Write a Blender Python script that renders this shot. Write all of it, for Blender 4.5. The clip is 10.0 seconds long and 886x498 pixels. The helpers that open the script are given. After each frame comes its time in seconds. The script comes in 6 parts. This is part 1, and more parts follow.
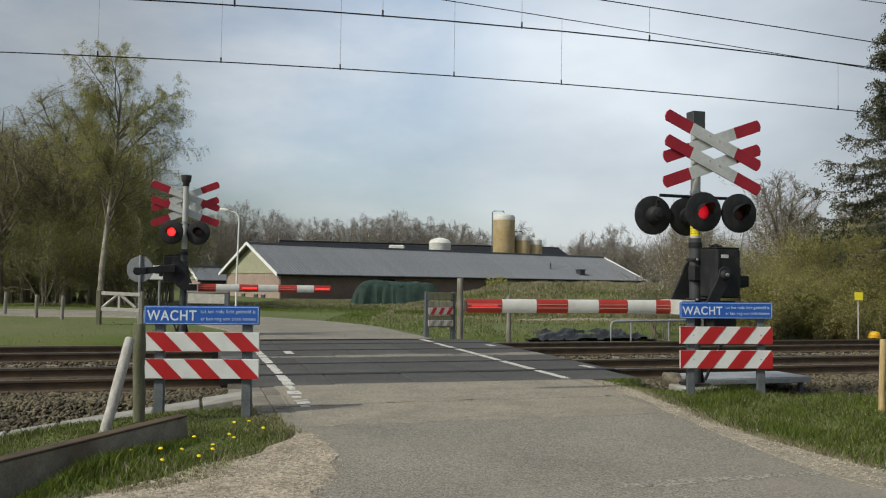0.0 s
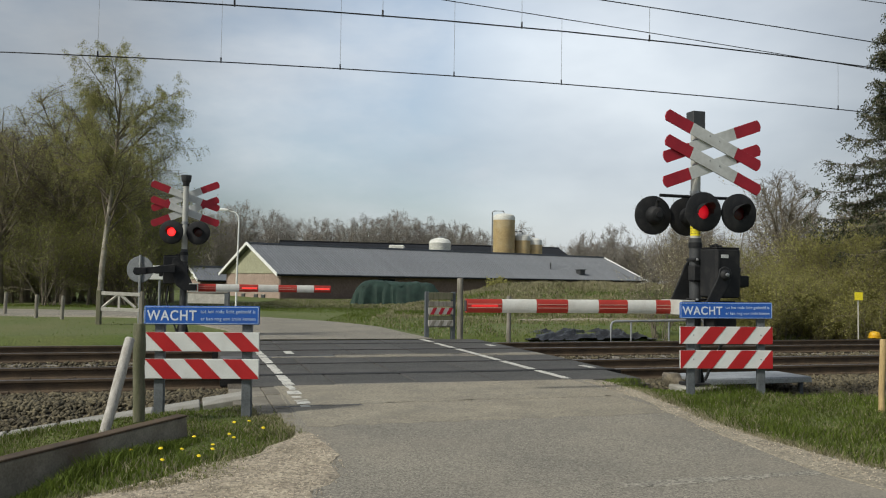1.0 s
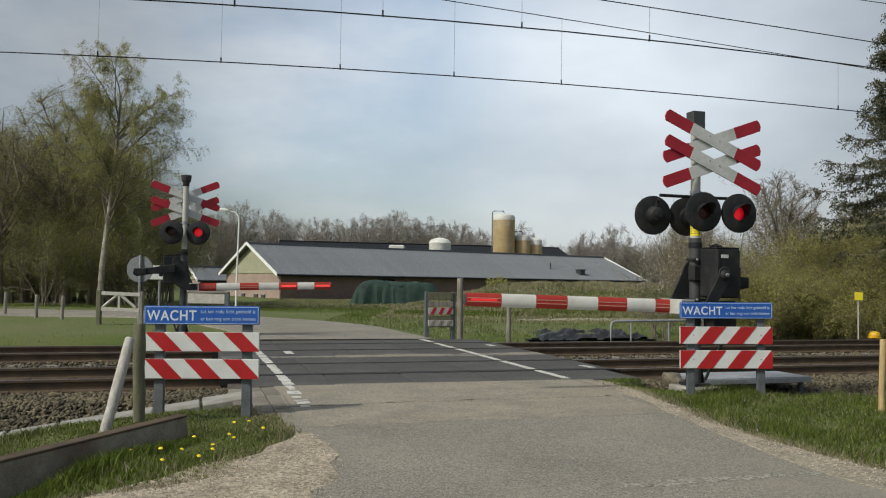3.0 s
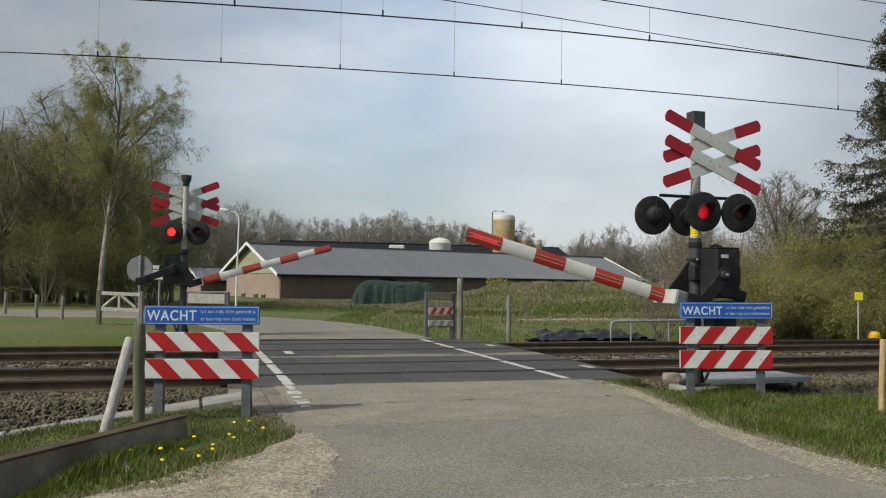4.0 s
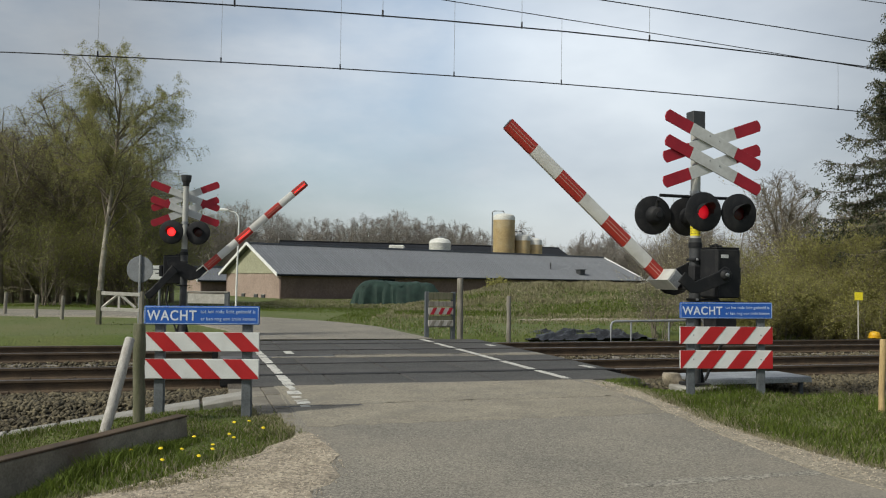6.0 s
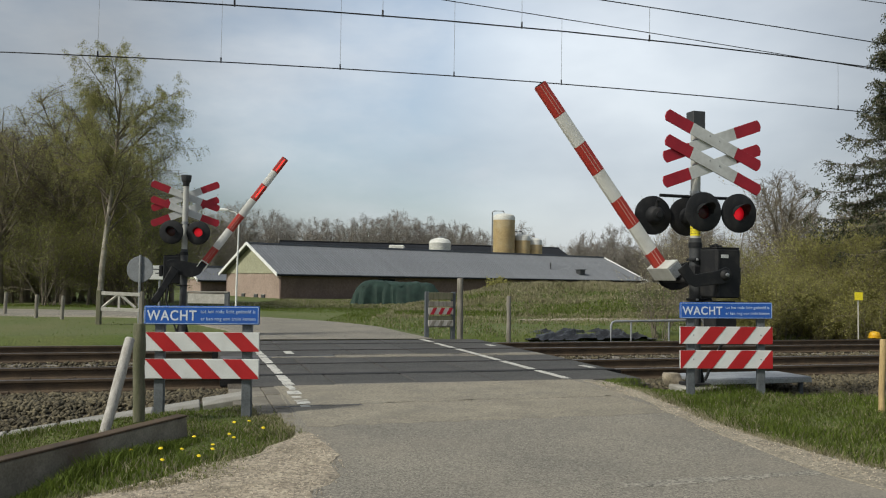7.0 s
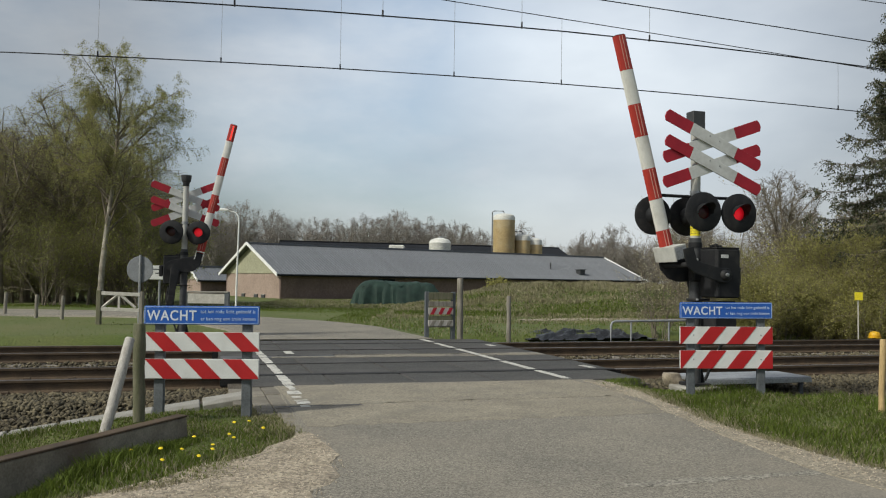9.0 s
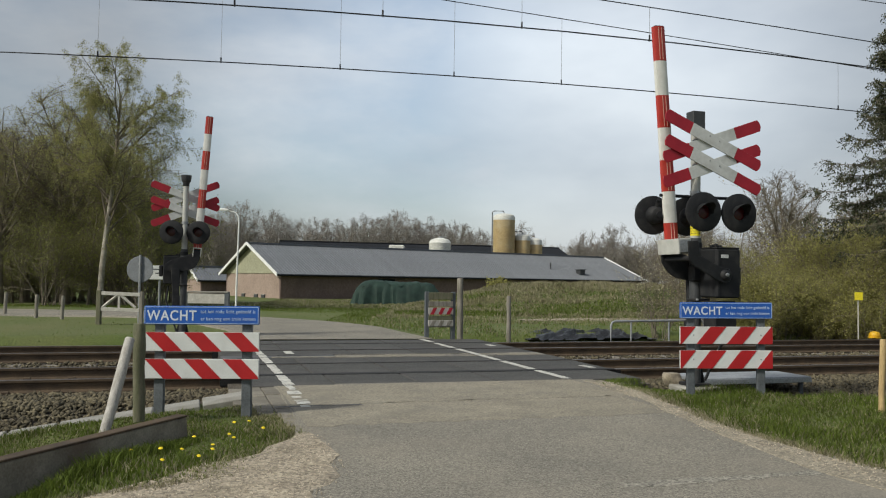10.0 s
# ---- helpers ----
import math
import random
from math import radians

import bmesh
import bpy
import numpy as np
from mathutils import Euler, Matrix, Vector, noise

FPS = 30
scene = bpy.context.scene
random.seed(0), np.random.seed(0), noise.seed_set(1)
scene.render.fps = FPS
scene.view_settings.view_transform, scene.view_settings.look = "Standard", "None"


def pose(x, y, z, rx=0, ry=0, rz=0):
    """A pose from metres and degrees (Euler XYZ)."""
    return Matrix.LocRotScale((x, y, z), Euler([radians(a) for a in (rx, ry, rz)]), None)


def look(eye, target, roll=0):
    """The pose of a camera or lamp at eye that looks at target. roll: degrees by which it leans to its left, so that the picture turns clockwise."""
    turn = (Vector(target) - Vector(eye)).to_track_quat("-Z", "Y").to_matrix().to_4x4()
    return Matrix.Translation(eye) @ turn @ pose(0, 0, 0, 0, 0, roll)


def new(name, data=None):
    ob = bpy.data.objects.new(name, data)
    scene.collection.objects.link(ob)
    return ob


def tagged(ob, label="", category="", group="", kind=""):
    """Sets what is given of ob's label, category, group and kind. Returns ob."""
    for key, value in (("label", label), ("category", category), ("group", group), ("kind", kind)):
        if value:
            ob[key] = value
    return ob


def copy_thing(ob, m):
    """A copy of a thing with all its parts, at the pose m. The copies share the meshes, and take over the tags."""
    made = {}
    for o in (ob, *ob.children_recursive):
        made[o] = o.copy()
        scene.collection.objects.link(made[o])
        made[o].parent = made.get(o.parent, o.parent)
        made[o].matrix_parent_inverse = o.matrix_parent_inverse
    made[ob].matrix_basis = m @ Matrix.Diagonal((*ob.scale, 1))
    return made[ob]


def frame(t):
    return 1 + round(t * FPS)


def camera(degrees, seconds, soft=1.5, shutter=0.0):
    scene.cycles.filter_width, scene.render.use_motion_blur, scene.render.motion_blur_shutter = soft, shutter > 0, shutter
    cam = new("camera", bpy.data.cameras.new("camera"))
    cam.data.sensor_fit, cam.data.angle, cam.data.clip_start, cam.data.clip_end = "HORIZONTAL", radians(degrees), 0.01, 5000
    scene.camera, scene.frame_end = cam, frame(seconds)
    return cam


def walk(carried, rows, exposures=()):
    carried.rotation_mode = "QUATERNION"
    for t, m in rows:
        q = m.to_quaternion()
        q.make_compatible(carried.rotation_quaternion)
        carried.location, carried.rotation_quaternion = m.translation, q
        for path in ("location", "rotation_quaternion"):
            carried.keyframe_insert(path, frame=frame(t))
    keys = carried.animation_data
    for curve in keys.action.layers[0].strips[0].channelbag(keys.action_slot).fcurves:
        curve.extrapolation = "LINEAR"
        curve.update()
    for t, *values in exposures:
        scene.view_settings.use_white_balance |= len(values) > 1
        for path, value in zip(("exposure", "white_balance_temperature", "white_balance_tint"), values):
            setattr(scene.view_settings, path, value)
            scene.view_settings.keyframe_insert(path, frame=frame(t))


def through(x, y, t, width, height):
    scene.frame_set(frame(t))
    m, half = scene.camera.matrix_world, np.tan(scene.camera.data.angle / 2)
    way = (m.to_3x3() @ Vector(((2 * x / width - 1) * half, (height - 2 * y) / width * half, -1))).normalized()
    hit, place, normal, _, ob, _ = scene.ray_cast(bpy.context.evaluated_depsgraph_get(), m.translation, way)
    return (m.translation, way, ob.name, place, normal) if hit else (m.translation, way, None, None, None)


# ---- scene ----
cam = camera(56.8, 10.0, soft=1.15)
EYE = look((0, 0, 1.37), (0, 10, 1.7562), 0.888)
walk(cam, [(0.0, EYE), (10.0, EYE)], exposures=[(0.0, 0.2, 6560, 4), (10.0, 0.2, 6560, 4)])

# the tracks run 17.2 degrees off the camera's cross axis, the road at right angles to them:
# u runs along the tracks, v along the road
SITE = pose(0, 0, 0, 0, 0, 17.2)
CS, SN = math.cos(radians(17.2)), math.sin(radians(17.2))


def on(u, v, z=0.0, rx=0, ry=0, rz=0):
    return SITE @ pose(u, v, z, rx, ry, rz)


# ---- world and sun ----
SUN_TO = Vector((-0.62, -0.42, 0.66)).normalized()
world = bpy.data.worlds.new("world")
scene.world = world
world.use_nodes = True
wn, wl = world.node_tree.nodes, world.node_tree.links
wn.clear()
sky = wn.new("ShaderNodeTexSky")
sky.sky_type = "NISHITA"
sky.sun_disc = False
sky.sun_elevation = math.asin(SUN_TO.z)
sky.sun_rotation = math.atan2(SUN_TO.x, SUN_TO.y)
sky.dust_density = 2.5
sky.air_density = 1.0
wtc = wn.new("ShaderNodeTexCoord")
wmap = wn.new("ShaderNodeMapping")
wmap.inputs["Scale"].default_value = (1.1, 1.0, 2.6)
wmap.inputs["Location"].default_value = (0.35, 0.2, 0.1)
wnoise = wn.new("ShaderNodeTexNoise")
wnoise.inputs["Scale"].default_value = 2.2
wnoise.inputs["Detail"].default_value = 7
wnoise.inputs["Roughness"].default_value = 0.58
wramp = wn.new("ShaderNodeValToRGB")
wramp.color_ramp.elements[0].position = 0.26
wramp.color_ramp.elements[1].position = 0.72
wramp.color_ramp.elements[0].color = (0.08, 0.08, 0.08, 1)
wshade = wn.new("ShaderNodeValToRGB")
wshade.color_ramp.elements[0].position, wshade.color_ramp.elements[1].position = 0.3, 0.65
wshade.color_ramp.elements[0].color = (3.52, 3.75, 4.34, 1)
wshade.color_ramp.elements[1].color = (5.56, 5.71, 6.18, 1)
wnoise2 = wn.new("ShaderNodeTexNoise")
wnoise2.inputs["Scale"].default_value = 2.6
wnoise2.inputs["Detail"].default_value = 5
wmix = wn.new("ShaderNodeMix")
wmix.data_type = "RGBA"
wbg = wn.new("ShaderNodeBackground")
wbg.inputs["Strength"].default_value = 0.1
wout = wn.new("ShaderNodeOutputWorld")
wl.new(wtc.outputs["Generated"], wmap.inputs["Vector"])
wl.new(wmap.outputs[0], wnoise.inputs["Vector"])
wl.new(wmap.outputs[0], wnoise2.inputs["Vector"])
wl.new(wnoise.outputs[0], wramp.inputs[0])
wl.new(wnoise2.outputs[0], wshade.inputs[0])
wside = wn.new("ShaderNodeVectorMath")
wside.operation = "DOT_PRODUCT"
wside.inputs[1].default_value = Vector((0.42, 1.0, 0.22)).normalized()
wcover = wn.new("ShaderNodeMapRange")
wcover.interpolation_type = "SMOOTHSTEP"
wcover.inputs[1].default_value, wcover.inputs[2].default_value, wcover.inputs[4].default_value = 0.84, 0.985, 0.82
wmax = wn.new("ShaderNodeMath")
wmax.operation = "MAXIMUM"
wl.new(wtc.outputs["Generated"], wside.inputs[0])
wl.new(wside.outputs["Value"], wcover.inputs[0])
wl.new(wramp.outputs[0], wmax.inputs[0])
wl.new(wcover.outputs[0], wmax.inputs[1])
wl.new(wmax.outputs[0], wmix.inputs[0])
wl.new(sky.outputs[0], wmix.inputs[6])
wl.new(wshade.outputs[0], wmix.inputs[7])
# thin bright cloud high over the barn
wdot = wn.new("ShaderNodeVectorMath")
wdot.operation = "DOT_PRODUCT"
wdot.inputs[1].default_value = Vector((0.08, 1.0, 0.19)).normalized()
wlobe = wn.new("ShaderNodeMapRange")
wlobe.interpolation_type = "SMOOTHSTEP"
wlobe.inputs[1].default_value, wlobe.inputs[2].default_value = 0.885, 0.998
wlobe.inputs[3].default_value, wlobe.inputs[4].default_value = 0.86, 1.5
wmul = wn.new("ShaderNodeVectorMath")
wmul.operation = "SCALE"
wl.new(wtc.outputs["Generated"], wdot.inputs[0])
wl.new(wdot.outputs["Value"], wlobe.inputs[0])
# the air is duller towards the horizon
wsep = wn.new("ShaderNodeSeparateXYZ")
whaze = wn.new("ShaderNodeMapRange")
whaze.inputs[1].default_value, whaze.inputs[2].default_value = 0.0, 0.28
whaze.inputs[3].default_value, whaze.inputs[4].default_value = 0.70, 1.0
wboth = wn.new("ShaderNodeMath")
wboth.operation = "MULTIPLY"
wl.new(wtc.outputs["Generated"], wsep.inputs[0])
wl.new(wsep.outputs[2], whaze.inputs[0])
wl.new(wlobe.outputs[0], wboth.inputs[0])
wl.new(whaze.outputs[0], wboth.inputs[1])
wl.new(wmix.outputs[2], wmul.inputs[0])
wl.new(wboth.outputs[0], wmul.inputs["Scale"])
wl.new(wmul.outputs[0], wbg.inputs["Color"])
wl.new(wbg.outputs[0], wout.inputs["Surface"])

sun = new("sun", bpy.data.lights.new("sun", "SUN"))
sun.data.energy = 2.9
sun.data.angle = radians(6)
sun.data.color = (1.0, 0.95, 0.87)
sun.matrix_basis = look(SUN_TO * 50, (0, 0, 0))


# ---- materials ----
def material(name, base, other=None, rough=0.7, metal=0.0, scale=8.0, fine=80.0, bump=0.2, depth=0.01,
             vary=0.0, island=0.0, stain=None, stain_scale=1.2, stain_amount=0.5, stretch=(1, 1, 1), spec=0.4, coords="Object", contrast=0.2, speckle=0.0, speckle_amount=0.45):
    """Two-scale noise between base and other, an optional stain layer, per-object or per-island variation, fine bump."""
    m = bpy.data.materials.new(name)
    m.use_nodes = True
    n, l = m.node_tree.nodes, m.node_tree.links
    b = n["Principled BSDF"]
    b.inputs["Roughness"].default_value = rough
    b.inputs["Metallic"].default_value = metal
    b.inputs["Specular IOR Level"].default_value = spec
    tc = n.new("ShaderNodeTexCoord")
    mp = n.new("ShaderNodeMapping")
    mp.inputs["Scale"].default_value = stretch
    l.new(tc.outputs[coords], mp.inputs["Vector"])
    other = other or tuple(c * 0.72 for c in base)

    def noise_node(sc, detail=4):
        x = n.new("ShaderNodeTexNoise")
        x.inputs["Scale"].default_value = sc
        x.inputs["Detail"].default_value = detail
        l.new(mp.outputs[0], x.inputs["Vector"])
        return x

    def mix(fac, a, c, mode="MIX"):
        x = n.new("ShaderNodeMix")
        x.data_type = "RGBA"
        x.blend_type = mode
        for sock, val in ((x.inputs[0], fac), (x.inputs[6], a), (x.inputs[7], c)):
            if isinstance(val, (int, float)):
                sock.default_value = val
            elif isinstance(val, tuple):
                sock.default_value = (*val, 1)
            else:
                l.new(val, sock)
        return x.outputs[2]

    big, small = noise_node(scale), noise_node(fine, 3)
    rb = n.new("ShaderNodeMapRange")
    rb.inputs[1].default_value, rb.inputs[2].default_value = 0.33, 0.67
    l.new(big.outputs[0], rb.inputs[0])
    col = mix(rb.outputs[0], tuple(base), tuple(other))
    grain = n.new("ShaderNodeMapRange")
    grain.inputs[1].default_value, grain.inputs[2].default_value = 0.3, 0.7
    grain.inputs[3].default_value, grain.inputs[4].default_value = 1 - contrast, 1 + contrast
    l.new(small.outputs[0], grain.inputs[0])
    gx = n.new("ShaderNodeCombineColor")
    for i in range(3):
        l.new(grain.outputs[0], gx.inputs[i])
    col = mix(1.0, col, gx.outputs[0], "MULTIPLY")
    if speckle:
        vo = n.new("ShaderNodeTexVoronoi")
        vo.inputs["Scale"].default_value = speckle
        l.new(mp.outputs[0], vo.inputs["Vector"])
        sx = n.new("ShaderNodeSeparateColor")
        l.new(vo.outputs["Color"], sx.inputs[0])
        sp = n.new("ShaderNodeMapRange")
        sp.inputs[3].default_value, sp.inputs[4].default_value = 1 - speckle_amount, 1 + speckle_amount
        l.new(sx.outputs[0], sp.inputs[0])
        cs = n.new("ShaderNodeCombineColor")
        for i in range(3):
            l.new(sp.outputs[0], cs.inputs[i])
        col = mix(1.0, col, cs.outputs[0], "MULTIPLY")
    if stain:
        st = noise_node(stain_scale, 6)
        sr = n.new("ShaderNodeMapRange")
        sr.inputs[1].default_value, sr.inputs[2].default_value = 0.5, 0.72
        sr.inputs[4].default_value = stain_amount
        l.new(st.outputs[0], sr.inputs[0])
        col = mix(sr.outputs[0], col, tuple(stain))
    if vary or island:
        if island:
            src = n.new("ShaderNodeNewGeometry").outputs["Random Per Island"]
        else:
            src = n.new("ShaderNodeObjectInfo").outputs["Random"]
        vr = n.new("ShaderNodeMapRange")
        k = vary or island
        vr.inputs[3].default_value, vr.inputs[4].default_value = 1 - k, 1 + k
        l.new(src, vr.inputs[0])
        cc = n.new("ShaderNodeCombineColor")
        for i in range(3):
            l.new(vr.outputs[0], cc.inputs[i])
        col = mix(1.0, col, cc.outputs[0], "MULTIPLY")
    l.new(col, b.inputs["Base Color"])
    if bump:
        bp = n.new("ShaderNodeBump")
        bp.inputs["Strength"].default_value = bump
        bp.inputs["Distance"].default_value = depth
        l.new(small.outputs[0], bp.inputs["Height"])
        l.new(bp.outputs[0], b.inputs["Normal"])
    return m


def glowing(name, colour, strength, radius=0.0):
    m = bpy.data.materials.new(name)
    m.use_nodes = True
    b = m.node_tree.nodes["Principled BSDF"]
    b.inputs["Base Color"].default_value = (*colour, 1)
    b.inputs["Emission Color"].default_value = (*colour, 1)
    b.inputs["Emission Strength"].default_value = strength
    b.inputs["Roughness"].default_value = 0.3
    if radius:
        n, l = m.node_tree.nodes, m.node_tree.links
        tc, mp, gr, mr = (n.new(k) for k in ("ShaderNodeTexCoord", "ShaderNodeMapping", "ShaderNodeTexGradient", "ShaderNodeMapRange"))
        mp.inputs["Scale"].default_value = (1 / radius,) * 3
        gr.gradient_type = "SPHERICAL"
        mr.inputs[2].default_value = 0.6
        mr.inputs[3].default_value, mr.inputs[4].default_value = strength * 0.12, strength
        l.new(tc.outputs["Object"], mp.inputs["Vector"])
        l.new(mp.outputs[0], gr.inputs["Vector"])
        l.new(gr.outputs["Fac"], mr.inputs[0])
        l.new(mr.outputs[0], b.inputs["Emission Strength"])
    return m


def leaf_material(name, a, c, island=0.35, through=0.35):
    m = material(name, a, c, rough=0.65, scale=0.35, fine=3.0, bump=0, island=island, spec=0.2)
    n, l = m.node_tree.nodes, m.node_tree.links
    b = n["Principled BSDF"]
    tr = n.new("ShaderNodeBsdfTranslucent")
    mx = n.new("ShaderNodeMixShader")
    mx.inputs[0].default_value = through
    l.new(b.inputs["Base Color"].links[0].from_socket, tr.inputs["Color"])
    l.new(b.outputs[0], mx.inputs[1])
    l.new(tr.outputs[0], mx.inputs[2])
    l.new(mx.outputs[0], n["Material Output"].inputs["Surface"])
    return m


M_ASPHALT = material("old_asphalt", (0.222, 0.202, 0.165), (0.178, 0.163, 0.136), 0.9, scale=0.9, fine=75, bump=0.6, depth=0.008, contrast=0.36, speckle=75, speckle_amount=0.38,
                     stain=(0.26, 0.228, 0.18), stain_scale=0.55, stain_amount=0.55)
M_PATCH = material("patched_asphalt", (0.105, 0.105, 0.108), (0.075, 0.076, 0.08), 0.85, scale=1.5, fine=150, bump=0.4, depth=0.005)
M_DECK = material("dark_crossing_asphalt", (0.064, 0.061, 0.056), (0.043, 0.041, 0.038), 0.8, speckle=50, speckle_amount=0.35, scale=1.3, fine=130, bump=0.4, depth=0.005,
                  stain=(0.13, 0.12, 0.11), stain_scale=0.9, stain_amount=0.5, vary=0.12)
M_RUBBER = material("groove_rubber", (0.012, 0.011, 0.011), rough=0.8, scale=5, fine=60)
M_CONC = material("weathered_concrete", (0.30, 0.29, 0.26), (0.22, 0.21, 0.19), 0.9, scale=3, fine=90, bump=0.4, depth=0.004,
                  stain=(0.16, 0.14, 0.11), stain_scale=2.0, stain_amount=0.6, vary=0.1)
M_CONC_DARK = material("stained_concrete_beam", (0.29, 0.26, 0.205), (0.19, 0.165, 0.128), 0.9, scale=4, fine=70, bump=0.5, depth=0.006,
                       stain=(0.10, 0.06, 0.04), stain_scale=1.6, stain_amount=0.7)
M_RUST = material("rusty_steel", (0.108, 0.076, 0.048), (0.066, 0.047, 0.032), 0.8, 0.2, scale=4, fine=60, bump=0.3, depth=0.003)
M_RAILTOP = material("worn_rail_head", (0.20, 0.18, 0.165), (0.12, 0.10, 0.09), 0.42, 0.8, scale=6, fine=60, bump=0.05)
M_SLEEPER = material("sleeper_concrete", (0.24, 0.215, 0.185), (0.16, 0.14, 0.12), 0.9, scale=3, fine=60, bump=0.4, depth=0.004, vary=0.15)
M_BALLAST = material("ballast_stone", (0.132, 0.112, 0.070), (0.076, 0.063, 0.040), 0.9, scale=2.0, fine=40, bump=0.3, depth=0.01, island=0.45)
M_BED = material("ballast_bed", (0.13, 0.112, 0.09), (0.075, 0.062, 0.05), 0.95, scale=6, fine=30, bump=1.0, depth=0.04)
M_SOIL = material("grassy_ground", (0.074, 0.104, 0.020), (0.098, 0.112, 0.029), 0.95, scale=0.5, fine=18, bump=0.8, depth=0.03,
                  stain=(0.17, 0.145, 0.085), stain_scale=0.12, stain_amount=0.4)
M_SAND = material("sandy_gravel", (0.37, 0.315, 0.24), (0.265, 0.225, 0.17), 0.95, speckle=45, speckle_amount=0.45, scale=3, fine=70, bump=0.8, depth=0.012,
                  stain=(0.15, 0.13, 0.09), stain_scale=2.5, stain_amount=0.5)
M_VERGE_SAND = material("trodden_sandy_verge", (0.315, 0.275, 0.21), (0.225, 0.197, 0.15), 0.95, speckle=55, speckle_amount=0.4, scale=2.2, fine=70, bump=0.7, depth=0.01,
                        stain=(0.17, 0.15, 0.115), stain_scale=1.6, stain_amount=0.6)
M_APRON = material("tan_worn_asphalt", (0.265, 0.235, 0.18), (0.21, 0.187, 0.146), 0.9, scale=1.6, fine=75, bump=0.5, depth=0.006, contrast=0.3, speckle=60, speckle_amount=0.28,
                   stain=(0.16, 0.15, 0.13), stain_scale=2.2, stain_amount=0.4)
M_FAINT = material("ghost_of_old_marking", (0.26, 0.24, 0.2), (0.19, 0.176, 0.148), 0.9, scale=5, fine=75, bump=0.4, speckle=52, speckle_amount=0.5)
M_PEBBLE = material("pebbles", (0.50, 0.43, 0.34), (0.34, 0.29, 0.22), 0.9, scale=8, fine=60, island=0.4)
M_LINE = material("road_marking_paint", (0.60, 0.59, 0.54), (0.42, 0.40, 0.36), 0.7, scale=5, fine=60, bump=0.3, depth=0.003,
                  stain=(0.16, 0.155, 0.15), stain_scale=9, stain_amount=0.9)
M_BRICKPAVE = material("kerb_brick", (0.205, 0.185, 0.15), (0.165, 0.147, 0.12), 0.9, scale=6, fine=80, bump=0.4, depth=0.004, vary=0.2)
M_GREY = material("galvanised_steel", (0.36, 0.37, 0.38), (0.27, 0.28, 0.29), 0.5, 0.5, scale=5, fine=50, bump=0.1, depth=0.002)
M_STONE = material("tan_boulder", (0.31, 0.265, 0.20), (0.22, 0.185, 0.14), 0.9, scale=6, fine=40, bump=0.6, depth=0.01)
M_SIGNBACK = material("dull_sign_back", (0.20, 0.21, 0.225), (0.165, 0.175, 0.19), 0.65, scale=3, fine=40, bump=0.05)
M_POST = material("grey_plastic_post", (0.115, 0.125, 0.135), (0.08, 0.088, 0.096), 0.6, scale=5, fine=60, bump=0.15, depth=0.002)
M_MAST = material("pale_painted_mast", contrast=0.05, base=(0.50, 0.50, 0.47), other=(0.40, 0.40, 0.375), rough=0.5, scale=6, fine=50, bump=0.1, depth=0.002,
                  stain=(0.25, 0.23, 0.2), stain_scale=4, stain_amount=0.4)
M_BLACK = material("black_painted_metal", (0.013, 0.014, 0.016), (0.02, 0.02, 0.022), 0.65, spec=0.25, scale=5, fine=60, bump=0.15, depth=0.002,
                   stain=(0.055, 0.052, 0.048), stain_scale=5, stain_amount=0.4)
M_DARKGREY = material("dark_grey_metal", (0.06, 0.062, 0.066), (0.04, 0.042, 0.045), 0.5, scale=5, fine=60, bump=0.1, depth=0.002)
M_WHITE = material("white_reflective_sheet", contrast=0.05, base=(0.66, 0.67, 0.66), other=(0.57, 0.58, 0.57), rough=0.45, scale=3, fine=70, bump=0.05, depth=0.001,
                   stain=(0.42, 0.41, 0.37), stain_scale=5, stain_amount=0.3)
M_RED = material("red_reflective_sheet", contrast=0.05, base=(0.41, 0.018, 0.022), other=(0.34, 0.014, 0.018), rough=0.4, scale=3, fine=70, bump=0.05, depth=0.001)
M_CROSS_W = material("weathered_white_board", contrast=0.05, base=(0.60, 0.605, 0.595), other=(0.53, 0.535, 0.525), rough=0.55, scale=4, fine=25, bump=0.1, depth=0.002,
                     stain=(0.33, 0.33, 0.31), stain_scale=5, stain_amount=0.4)
M_CROSS_R = material("weathered_crimson_board", contrast=0.05, base=(0.38, 0.016, 0.032), other=(0.30, 0.012, 0.026), rough=0.5, scale=4, fine=60, bump=0.1, depth=0.002)
M_BOOM_W = material("white_boom_sheet", contrast=0.05, base=(0.72, 0.71, 0.67), other=(0.64, 0.63, 0.59), rough=0.4, scale=4, fine=60, bump=0.05, depth=0.001,
                    stain=(0.48, 0.45, 0.40), stain_scale=6, stain_amount=0.4)
M_BOOM_R = material("orange_red_boom_sheet", contrast=0.05, base=(0.46, 0.046, 0.032), other=(0.38, 0.034, 0.026), rough=0.4, scale=4, fine=60, bump=0.05, depth=0.001)
M_BLUE = material("blue_sign_enamel", contrast=0.05, base=(0.022, 0.105, 0.42), other=(0.018, 0.085, 0.36), rough=0.35, scale=3, fine=60, bump=0.03, depth=0.001)
M_LETTER = material("pale_lettering", (0.62, 0.66, 0.72), (0.54, 0.58, 0.66), 0.5, scale=5, fine=60, bump=0)
M_SMALLTEXT = material("pale_blue_lettering", (0.46, 0.56, 0.74), (0.40, 0.50, 0.68), 0.5, scale=5, fine=60, bump=0)
M_YELLOW = material("yellow_sheet", (0.80, 0.68, 0.03), (0.70, 0.58, 0.03), 0.5, scale=5, fine=60, bump=0)
